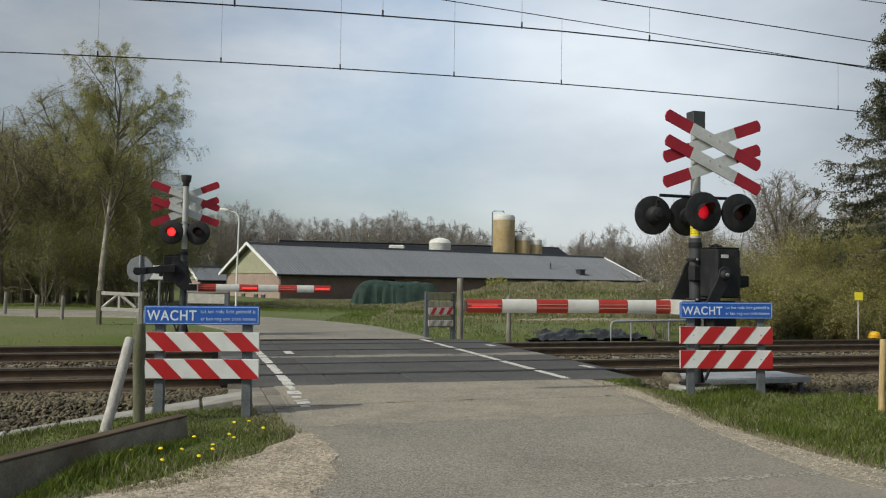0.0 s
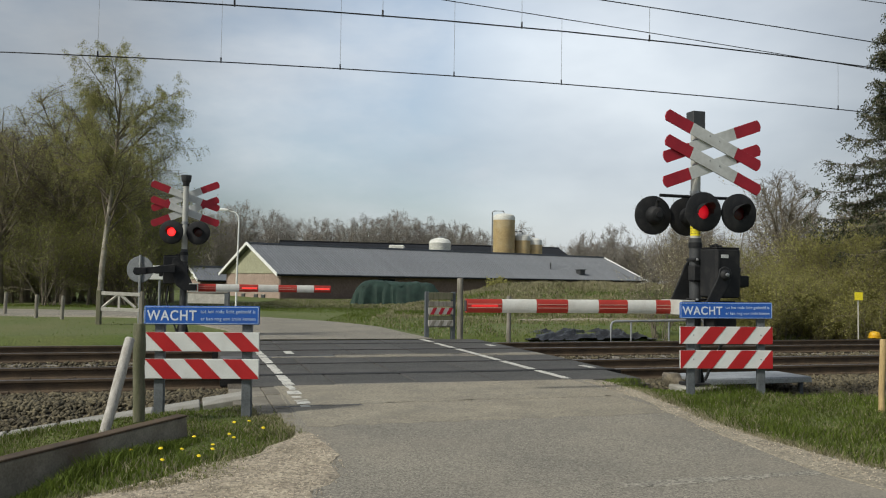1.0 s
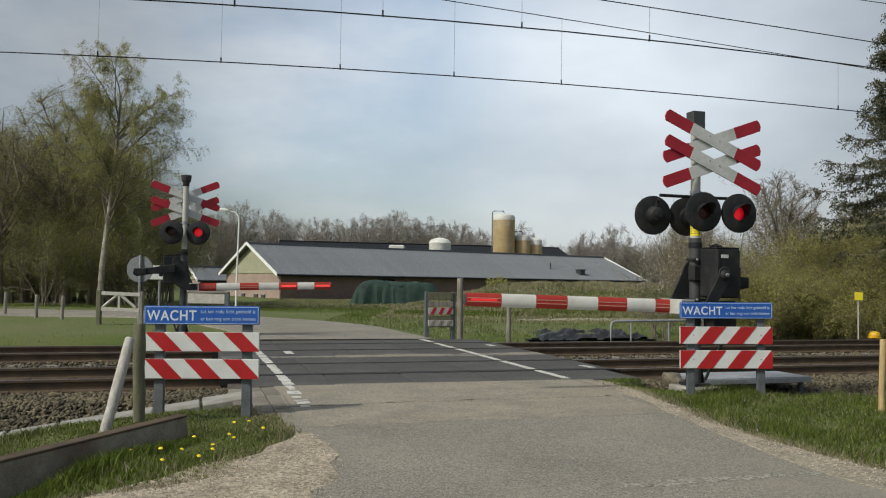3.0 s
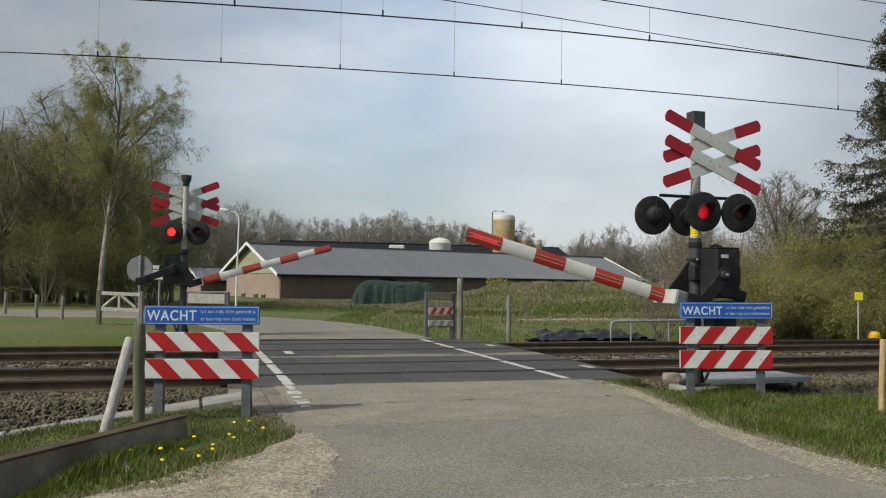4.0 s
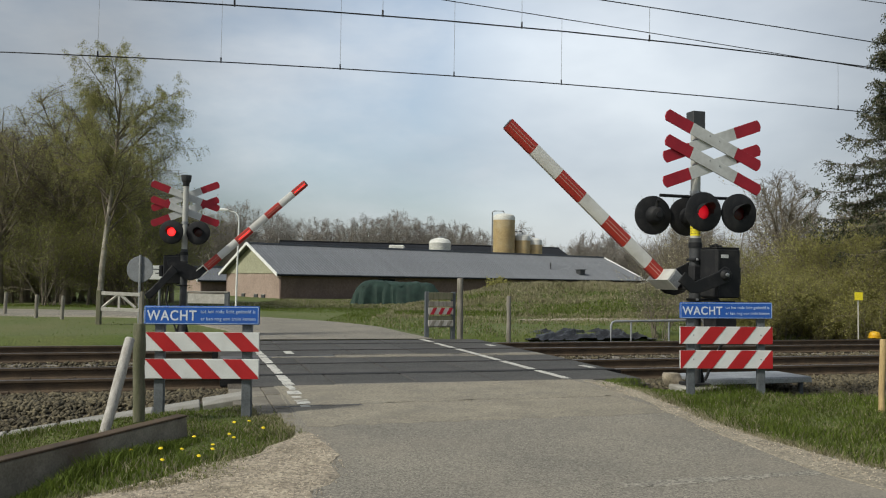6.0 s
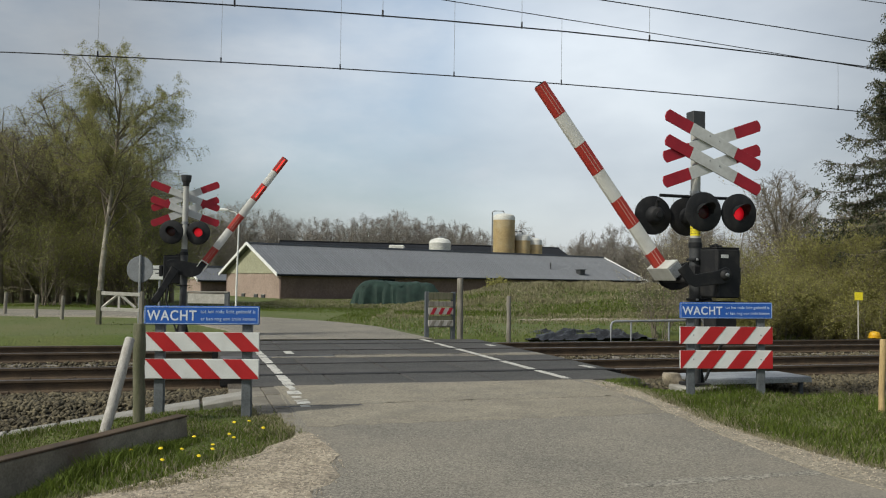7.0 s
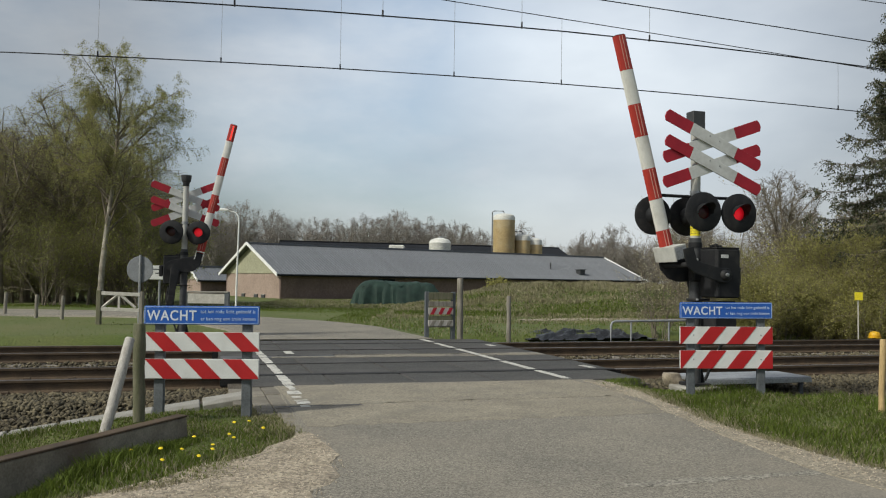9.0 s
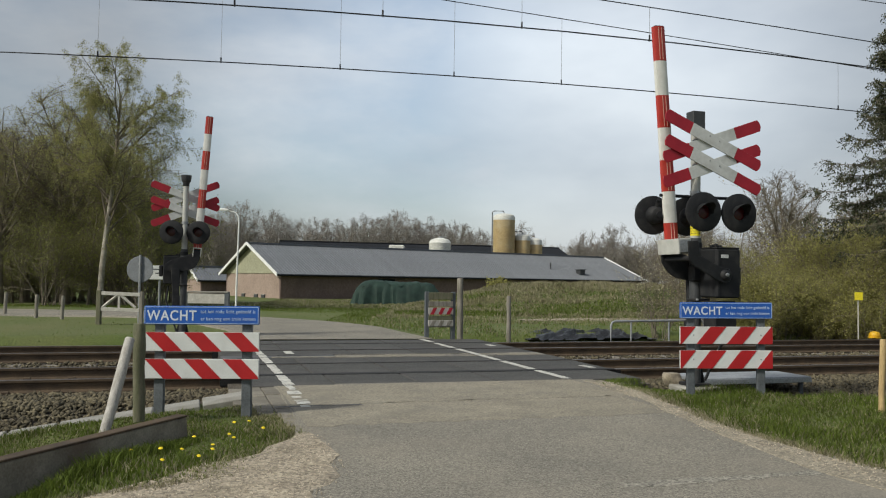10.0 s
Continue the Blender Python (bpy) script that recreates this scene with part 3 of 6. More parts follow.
def crossing():
    deck = thing("crossing_deck", SITE.copy(), "dark asphalt and rubber crossing deck between the rails", "crossing deck", kind="structure")
    bays = [(10.62, 11.74), (11.88, 13.24), (13.38, 14.32), (14.86, 15.72), (15.90, 17.25), (17.39, 18.32)]
    # slabs laid side by side along the tracks
    for lo, hi in bays:
        u0, u1 = (0.55, 6.55) if lo > 11 else (0.75, 6.35)
        n = 5
        w = (u1 - u0) / n
        me = Geo().box((0, 0, -0.06), (w - 0.012, hi - lo, 0.12)).mesh("slab", M_DECK, bevel=0.012)
        for i in range(n):
            part("slab", me, None, deck, m=pose(u0 + w * (i + 0.5), (lo + hi) / 2, random.uniform(-0.004, 0.003)))
    # the pale concrete strip between the two tracks, and the grooves
    for i in range(6):
        g = Geo().box((0, 0, -0.06), (0.99, 0.52, 0.12))
        part("middle_slab", g, M_PATCH if i in (0, 1, 4) else M_ASPHALT, deck, m=pose(1.05 + i, 14.59, 0.002), bevel=0.012)
    for u0, u1, v0, v1 in ((2.3, 5.2, 14.24, 14.33), (1.4, 3.6, 14.36, 14.47), (3.3, 6.2, 14.50, 14.66), (5.0, 6.4, 14.3, 14.4)):
        strip("crumbled_edge", u0, u1, v0, v1, 0.006, M_APRON, deck, 0.045, int(u0 * 10))
    strip("crack", 1.3, 5.9, 14.70, 14.73, 0.0065, M_RUBBER, deck, 0.012, 91)
    for v in (11.81, 13.31, 15.82, 17.32):
        part("groove", Geo().box((3.55, v, -0.075), (6.2, 0.13, 0.12)), M_RUBBER, deck)
        wide = 0.20 if v < 12 else 0.10
        part("rubber_edge", Geo().box((3.55, v + 0.02, -0.008), (6.0, wide, 0.025)), M_RUBBER, deck, bevel=0.004)
    part("filler", Geo().box((3.55, 14.5, -0.17), (6.0, 7.6, 0.14)), M_BED, deck)
    # edge lines: solid and dashed, in worn white paint
    for v0, v1 in ((8.83, 8.93), (9.02, 9.22), (9.27, 9.32), (9.5, 9.62), (9.78, 10.1), (10.18, 10.6)):
        strip("edge_line", 1.16 + (v0 - 8.8) * 0.02 + 0.02 * math.sin(v0 * 23), 1.30 + 0.03 * math.sin(v0 * 17), v0, v1, 0.007, M_LINE, deck, 0.016, int(v0 * 10))
    for v0, v1 in ((10.66, 11.72), (11.92, 13.2), (13.4, 14.3), (14.36, 14.84), (14.9, 15.7), (15.96, 17.2), (17.45, 18.3)):
        strip("edge_line", 1.2, 1.33, v0, v1, 0.008, M_LINE, deck, 0.012, int(v0 * 10))
    for v0, v1 in ((10.66, 11.72), (11.92, 13.22), (13.4, 14.3), (14.4, 15.7), (15.96, 17.2), (17.45, 18.3)):
        strip("edge_line", 5.13, 5.25, v0, v1, 0.008, M_LINE, deck, 0.01, int(v0 * 10) + 3)
    strip("edge_line", 1.72, 1.86, 14.98, 15.6, 0.008, M_LINE, deck, 0.01, 77)
    strip("edge_line", 6.2, 6.32, 11.95, 12.35, 0.008, M_LINE, deck, 0.01, 78)
    strip("edge_line", 6.15, 6.28, 16.3, 16.7, 0.008, M_LINE, deck, 0.01, 79)
    # brick gutter along the near left edge
    gutter = thing("brick_gutter", SITE.copy(), "weathered grey paving bricks along the road edge", "kerb", kind="structure")
    brick = Geo().box((0, 0, -0.05), (0.19, 0.42, 0.1)).mesh("brick", M_BRICKPAVE, bevel=0.008)
    for i in range(7):
        for k in range(0 if i >= 4 else 1 if i >= 2 else 2, 3):
            part("brick", brick, None, gutter, m=pose(0.60 + k * 0.2, 7.72 + i * 0.43 + k * 0.14, -0.010 + random.uniform(-0.005, 0.005), 0, random.uniform(-1, 1)))


RAIL_OUTLINE = [(-0.075, -0.172), (0.075, -0.172), (0.075, -0.160), (0.012, -0.135), (0.010, -0.045), (0.036, -0.035), (0.036, -0.006),
                (0.028, 0.0), (-0.028, 0.0), (-0.036, -0.006), (-0.036, -0.035), (-0.010, -0.045), (-0.012, -0.135), (-0.075, -0.160)]


def tracks():
    sleeper = Geo().plate([(-0.13, -0.40), (0.13, -0.40), (0.11, -0.178), (-0.11, -0.178)], -1.28, 1.28).mesh("sleeper", M_SLEEPER, bevel=0.012)
    clip = Geo().box((0, 0, 0), (0.1, 0.07, 0.05)).mesh("clip", M_RUST, bevel=0.01)
    for near, far in ((11.81, 13.31), (15.82, 17.32)):
        t = thing("railway_track", SITE.copy(), "rusty steel rails on concrete sleepers in brown ballast", "railway track", "tracks")
        for v in (near, far):
            n = len(RAIL_OUTLINE)
            g = Geo()
            for k in range(n):
                (y0, z0), (y1, z1) = RAIL_OUTLINE[k], RAIL_OUTLINE[(k + 1) % n]
                top = 1 if min(z0, z1) >= -0.0061 else 0
                g.face([(-90, v + y0, z0), (-90, v + y1, z1), (110, v + y1, z1), (110, v + y0, z0)], top)
            part("rail", g, [M_RUST, M_RAILTOP], t, smooth=False)
        mid = (near + far) / 2
        for i in range(70):
            u = -16 + i * 0.6
            if 0.4 < u < 6.7:
                continue
            part("sleeper", sleeper, None, t, m=pose(u, mid, 0))
            if -9 < u < 17:
                for v in (near - 0.12, near + 0.12, far - 0.12, far + 0.12):
                    part("clip", clip, None, t, m=pose(u, v, -0.155))
    # ballast bed under the stones
    us = np.concatenate([np.arange(-90, -16, 4), np.arange(-16, 26, 0.5), np.arange(26, 112, 4)])
    prof = [(9.3, -0.62), (10.0, -0.47), (10.75, -0.205), (11.2, -0.2), (13.9, -0.2), (14.56, -0.23), (15.2, -0.2), (18.0, -0.2), (18.4, -0.21), (19.1, -0.47), (19.7, -0.62)]
    for a, b in ((-90, 0.52), (6.58, 110)):
        uu = [u for u in us if a < u < b]
        uu = [a] + uu + [b]
        side = prof if a < 0 else [(8.5, -0.50), (9.2, -0.36)] + prof[2:]
        vs = [(u, v, z + 0.02 * math.sin(u * 2.1 + v * 3)) for u in uu for v, z in side]
        n = len(prof)
        fs = [(i * n + j, (i + 1) * n + j, (i + 1) * n + j + 1, i * n + j + 1) for i in range(len(uu) - 1) for j in range(n - 1)]
        tagged(part("ballast_bed", Geo().add(vs, fs), M_BED, m=SITE.copy()), "brown stony bed under the rails", "ballast", kind="structure")


STONE = np.array([(1, 0, 0.1), (0.1, 1, -0.1), (-1, 0.1, 0), (0, -1, 0.15), (0.1, 0.1, 0.8), (-0.1, 0, -0.8),
                  ])
STONE_F = np.array([(0, 1, 4), (1, 2, 4), (2, 3, 4), (3, 0, 4), (1, 0, 5), (2, 1, 5), (3, 2, 5), (0, 3, 5)])


def stones(name, pos, size, mat, label, seed, local=None):
    """Loose angular stones scattered at the given places, as one heap."""
    rng = np.random.default_rng(seed)
    n = len(pos)
    base = np.repeat(STONE[None], n, 0) + rng.uniform(-0.3, 0.3, (n, 6, 3))
    sc = size * rng.uniform(0.5, 1.25, (n, 1, 1)) * rng.uniform(0.7, 1.2, (n, 1, 3))
    base = base * sc
    a = rng.uniform(0, 6.283, n)
    c, s = np.cos(a)[:, None], np.sin(a)[:, None]
    x, y = base[..., 0] * c - base[..., 1] * s, base[..., 0] * s + base[..., 1] * c
    tilt = rng.uniform(-0.6, 0.6, (n, 1))
    z = base[..., 2] * np.cos(tilt) + x * np.sin(tilt)
    vs = np.stack([x, y, z], 2) + pos[:, None, :]
    fs = STONE_F[None] + 6 * np.arange(n)[:, None, None]
    me = fields(name, vs.reshape(-1, 3), fs.reshape(-1, 3), mat)
    ob = new(name, me)
    if local is not None:
        ob.matrix_basis = local
    return tagged(ob, label, "stones", kind="stuff")


def ballast():
    rng = np.random.default_rng(5)
    vp = np.array([9.3, 10.0, 10.75, 11.2, 13.9, 14.56, 15.2, 18.0, 18.4, 19.1, 19.7])
    zp = np.array([-0.62, -0.47, -0.205, -0.2, -0.2, -0.23, -0.2, -0.2, -0.21, -0.47, -0.62])
    for a, b, n in ((-11, 0.6, 36000), (6.45, 19, 36000)):
        toe = 9.5 if a < 0 else 8.8
        u, v = rng.uniform(a, b, n), rng.uniform(9.5, 19.2, n)
        near = rng.random(n) < 0.5
        v = np.where(near, rng.uniform(toe, 11.7, n), v)
        rail = np.min(np.abs(v[:, None] - np.array([11.81, 13.31, 15.82, 17.32])), 1)
        keep = (rail > 0.1) & ~((v > 8.2) & (v < 10.3) & (u > -0.1) & (u < 7.0))
        u, v = u[keep], v[keep]
        z = (np.interp(v, vp, zp) if a < 0 else np.interp(v, np.concatenate([[8.5, 9.2], vp[2:]]), np.concatenate([[-0.50, -0.36], zp[2:]]))) + rng.uniform(0.0, 0.035, len(u))
        stones("ballast", np.stack([u, v, z], 1), 0.039, M_BALLAST, "angular brown-grey ballast stones", 8, SITE.copy())
    # pebbles on the gravel patch and along the sandy edges
    n = 9000
    u, v = rng.uniform(-0.9, 1.15, n), rng.uniform(2.6, 7.2, n)
    keep = (u > np.interp(v, [2, 5, 5.7, 6.2, 7], [-0.9, -0.8, -0.1, 0.4, 0.9])) & (u < np.interp(v, [2, 5.2, 6.2, 6.7, 7.3], [0.75, 0.8, 1.15, 1.12, 1.05]) + rng.normal(0, 0.07, n))
    u, v = u[keep], v[keep]
    stones("pebbles", np.stack([u, v, np.full(len(u), 0.006)], 1), 0.0075, M_PEBBLE, "small pale pebbles on the sandy patch", 9, SITE.copy())
    n = 1500
    v = rng.uniform(4, 10.2, n)
    u = np.interp(v, [4, 5.4, 6.4, 7.3, 8.2, 9.3, 10.4], [4.72, 4.76, 4.8, 4.98, 5.2, 5.38, 5.46]) + rng.normal(0.06, 0.13, n)
    stones("pebbles", np.stack([u, v, np.full(n, 0.008)], 1), 0.008, M_PEBBLE, "small pale pebbles along the road edge", 10, SITE.copy())


def wires():
    """Two contact wires with their carrying wires and droppers."""
    def line(p, q, t):
        return Vector(p) * (1 - t) + Vector(q) * t
    # start and end of the visible stretch, sag of the carrying wire, first dropper and pitch
    # plan of the wire (offset, slope, bend), sag of the carrying wire, first dropper and pitch
    sets = [((13.15, 0.216, 0.0100), (0.50, 0.0031, 8.5), -3.29, 2.27), ((16.70, 0.212, 0.0074), (1.0, 0.0022, 16.0), -4.41, 2.29)]
    for (off, tilt, bow), (low, sag, where), start, pitch in sets:

        def fx(x):
            c = min(max(x, -11.0), 12.0)
            return Vector((x, off + tilt * c + bow * c * c + (tilt + 2 * bow * c) * (x - c), 5.586))

        def top(x):
            return fx(x) + Vector((0, 0, low + sag * min((x - where) ** 2, 900)))

        t = thing("catenary_wires", Matrix(), "black contact wire hung by droppers from a carrying wire", "overhead wires", "overhead wires")
        xs = [-70 + i * 2.0 for i in range(86)]
        part("contact_wire", Geo().tube([fx(x) for x in xs], 0.0115, 6), M_WIRE, t)
        part("carrying_wire", Geo().tube([top(x) for x in xs], 0.009, 6), M_WIRE, t)
        for i in range(-9, 12):
            if i == 4 or (i == 5 and start > -4):
                continue
            x = start + pitch * i + (2.3 if start < -4 and i > 3 else 0)
            drop = part("dropper", Geo().tube([fx(x) + Vector((0, 0, 0.01)), top(x)], 0.0042, 5), M_GREY, t)
            part("clamp", Geo().tube([fx(x) - Vector((0, 0, 0.02)), fx(x) + Vector((0, 0, 0.09))], 0.016, 6), M_WIRE, drop)


def feeder():
    """A single wire high above the far track."""
    t = thing("feeder_wire", Matrix(), "thin dark wire strung high above the far track", "overhead wire")
    part("wire", Geo().tube([(2 + 4 * i, 19 + 0.31 * (2 + 4 * i - 9.5), 8.14 + 0.0008 * (2 + 4 * i - 9.5) ** 2) for i in range(22)], 0.009, 6), M_WIRE, t)


# ---- level crossing signals ----
LAMP_KEYS = {}
BOOM_KEYS = {}


def lamp_head(parent, x, y, z, turn, glow, key=""):
    """A round black target board with a hooded red lens, a glowing disc behind the hole and a sliding shutter. Faces -y."""
    m = pose(x, y, z, 0, 0, turn)
    g = Geo()
    ring = [(0.098, -0.012), (0.098, 0.012), (0.244, 0.014), (0.262, 0.004), (0.262, -0.022), (0.244, -0.03), (0.098, -0.03)]
    g.lathe(ring + [ring[0]], 36, axis="Y")
    g.lathe([(0.12, -0.03), (0.12, -0.10), (0.085, -0.155), (0.03, -0.17), (0.0005, -0.17)], 28, axis="Y")
    lamp = part("lamp", g, M_BLACK, parent, m=m)
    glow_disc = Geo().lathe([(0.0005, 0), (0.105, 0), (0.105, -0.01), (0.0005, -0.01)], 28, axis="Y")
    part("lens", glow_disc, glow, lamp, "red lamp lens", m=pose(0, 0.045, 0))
    # hood: a short open half cone over the lens
    h = Geo()
    n = 18
    for i in range(n):
        w0, w1 = (radians(-12 + 204 * k / n) for k in (i, i + 1))
        def rim(w, r, out):
            return (r * math.cos(w), out, r * math.sin(w))
        depth0 = -0.02 - 0.17 * max(0.12, math.sin(w0)) ** 0.7
        depth1 = -0.02 - 0.17 * max(0.12, math.sin(w1)) ** 0.7
        h.face([rim(w0, 0.108, -0.01), rim(w1, 0.108, -0.01), rim(w1, 0.116, depth1), rim(w0, 0.116, depth0)])
        h.face([rim(w1, 0.102, -0.01), rim(w0, 0.102, -0.01), rim(w0, 0.110, depth0), rim(w1, 0.110, depth1)])
        h.face([rim(w0, 0.116, depth0), rim(w1, 0.116, depth1), rim(w1, 0.110, depth1), rim(w0, 0.110, depth0)])
    part("hood", h, M_BLACK, lamp, fix=False)
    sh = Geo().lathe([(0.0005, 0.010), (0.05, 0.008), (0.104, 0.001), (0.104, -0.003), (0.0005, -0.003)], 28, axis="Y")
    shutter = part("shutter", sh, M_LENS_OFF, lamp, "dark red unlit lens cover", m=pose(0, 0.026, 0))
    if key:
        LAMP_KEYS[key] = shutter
    # bracket at the back
    part("bracket", Geo().tube([(0, 0.1, 0.02), (0, 0.13, 0.17), (0, 0.17, 0.2)], 0.022, 8).lathe([(0.0005, -0.2), (0.04, -0.2), (0.04, -0.15), (0.0005, -0.15)], 12, axis="Y"), M_BLACK, lamp)
    return lamp


def crossbuck(parent, cz, y, mirror):
    """One slanted cross: two boards with crimson ends and pointed tips."""
    for k, sgn in enumerate((1, -1)):
        L, W = 0.795, 0.080
        yy = y - 0.022 * (1 - k) * 1.0
        rot = pose(0.182 * mirror, yy, cz, 0, 23.0 if sgn > 0 else -19.5, 0)
        white = Geo().plate([(-0.37, -W), (0.37, -W), (0.37, W), (-0.37, W)], -0.009, 0.009)
        board = part("cross_board", white, M_CROSS_W, parent, m=rot, bevel=0.002)
        for s in (-1, 1):
            outline = [(0.372, -W), (L - 0.03, -W), (L, -W + 0.05), (L, W - 0.05), (L - 0.03, W), (0.372, W)]
            outline = [(s * a, b) for a, b in outline]
            part("red_end", Geo().plate(outline, -0.009, 0.009), M_CROSS_R, board, "crimson board end", bevel=0.002)
        for a in (-0.08, 0.08):
            part("bolt", Geo().lathe([(0.0005, 0.016), (0.01, 0.014), (0.01, 0.0)], 8, axis="Y"), M_GREY, board, m=pose(a, 0, 0.03))


def signal_mast(m, lamps, far, label):
    mast = thing("crossing_signal_mast", m, label, "crossing signal", "crossing signal masts")
    # pole: black lower sleeve, pale upper tube, dark bell box on top
    part("sleeve", Geo().tube([(0, 0, -0.05), (0, 0, 1.99)], 0.078, 20), M_DARKGREY, mast)
    part("pole", Geo().tube([(0, 0, 1.97), (0, 0, 3.5)], 0.064, 20), M_MAST, mast, "pale painted pole")
    if far:
        cap = Geo().tube([(0, 0, 3.42), (0, 0, 3.52), (0, 0, 3.53), (0, 0, 3.68)], [0.075, 0.08, 0.105, 0.125], 8)
    else:
        cap = Geo().box((0, 0, 3.56), (0.19, 0.17, 0.26))
    part("bell", cap, M_DARKGREY, mast, "dark grey bell housing", bevel=0.01)
    part("plinth", Geo().box((0.0, 0, -0.2), (0.5, 0.5, 0.46)), M_CONC, mast, "concrete plinth", bevel=0.02)
    part("base_plate", Geo().box((0, 0, 0.05), (0.3, 0.3, 0.04)), M_BLACK, mast, bevel=0.005)
    for s in (-1, 1):
        part("gusset", Geo().plate([(0.07 * s, 0.07), (0.15 * s, 0.07), (0.07 * s, 0.4)], -0.01, 0.01), M_BLACK, mast)
    if not far:
        part("sticker", Geo().lathe([(0.0655, 2.02), (0.0655, 2.15)], 20), M_YELLOW, mast, "yellow band with grey lines")
        for z in (2.05, 2.08, 2.11):
            part("sticker_line", Geo().lathe([(0.0662, z), (0.0662, z + 0.006)], 20), M_DARKGREY, mast)
    part("collar", Geo().tube([(0, 0, 1.86), (0, 0, 1.93)], 0.088, 20), M_BLACK, mast)
    for z in (1.70, 1.17):
        part("pole_clamp", Geo().box((0.03, -0.02, z), (0.24, 0.2, 0.035)), M_BLACK, mast, bevel=0.006)
        part("clamp_bolt", Geo().lathe([(0.0005, 0.03), (0.016, 0.026), (0.018, 0.0)], 8, at=(-0.055, -0.115, z), axis="Y"), M_GREY, mast)
    part("collar", Geo().tube([(0, 0, 2.56), (0, 0, 2.62)], 0.075, 20), M_GREY, mast)
    # crosses, front (the side away from the rails)
    crossbuck(mast, 3.29 if not far else 3.21, -0.12, 1 if not far else 0)
    crossbuck(mast, 2.96 if not far else 2.86, -0.12, 1 if not far else 0)
    for z in (3.29, 2.96):
        part("clamp", Geo().box((0.02, -0.06, z), (0.17, 0.1, 0.03)), M_GREY, mast, bevel=0.004)
    # lamp carrier
    xs = [l[0] for l in lamps]
    part("carrier", Geo().tube([(min(xs), 0.02, 2.545), (max(xs), 0.02, 2.545)], 0.022, 10), M_BLACK, mast)
    for x, y, z, turn, glow, key in lamps:
        lamp_head(mast, x, y, z, turn, glow, key)
    # drive box beside the pole, bolted to it
    bx, by = (0.20, -0.27) if far else (0.19, -0.27)
    wide = 0.50 if far else 0.375
    box = part("drive_box", Geo().box((bx, by, 1.52), (wide, 0.36, 0.64)), M_BLACK, mast, "black barrier drive housing", bevel=0.022)
    part("lid", Geo().box((bx, by, 1.848), (wide - 0.02, 0.35, 0.022)), M_BLACK, box, bevel=0.008)
    for k, dx in enumerate((-0.16, -0.10, -0.04)):
        part("hinge", Geo().box((bx + dx, by - 0.05, 1.872 + 0.012 * (k == 1)), (0.045, 0.05, 0.035)), M_BLACK, box, bevel=0.008)
    part("side_hub", Geo().box((bx + wide / 2 + 0.045, by + 0.02, 1.49), (0.09, 0.2, 0.25)), M_BLACK, box, bevel=0.02)
    part("front_rib", Geo().box((bx - wide / 2 + 0.035, by - 0.186, 1.52), (0.03, 0.014, 0.6)), M_BLACK, box, bevel=0.004)
    part("label_plate", Geo().box((bx - 0.06, by - 0.183, 1.74), (0.11, 0.006, 0.045)), M_LABEL, box, "small white label plate")
    part("hub", Geo().lathe([(0.0005, 0.06), (0.04, 0.06), (0.06, 0.045), (0.075, 0.0)], 16, at=(0.10, by - 0.215, 1.50), axis="Y"), M_BLACK, box)
    part("hub_bolt", Geo().lathe([(0.0005, 0.085), (0.022, 0.08), (0.024, 0.05)], 12, at=(0.10, by - 0.215, 1.50), axis="Y"), M_GREY, box)
    if not far:
        part("stand", Geo().box((bx, by, 0.98), (0.34, 0.26, 0.36)), M_BLACK, mast, bevel=0.02)
    part("arm_shaft", Geo().tube([(0.10, by - 0.22, 1.50), (0.10, 0.2, 1.50)], 0.04, 12), M_BLACK, mast)
    part("bearing", Geo().box((0.02, -0.04, 1.52), (0.24, 0.14, 0.22)), M_BLACK, mast, bevel=0.02)
    part("cable", Geo().tube([(bx + 0.13, by, 1.16), (bx + 0.17, by, 0.8), (0.25, -0.15, 0.5), (0.12, -0.05, 0.1)], 0.02, 8), M_BLACK, mast)
    return mast


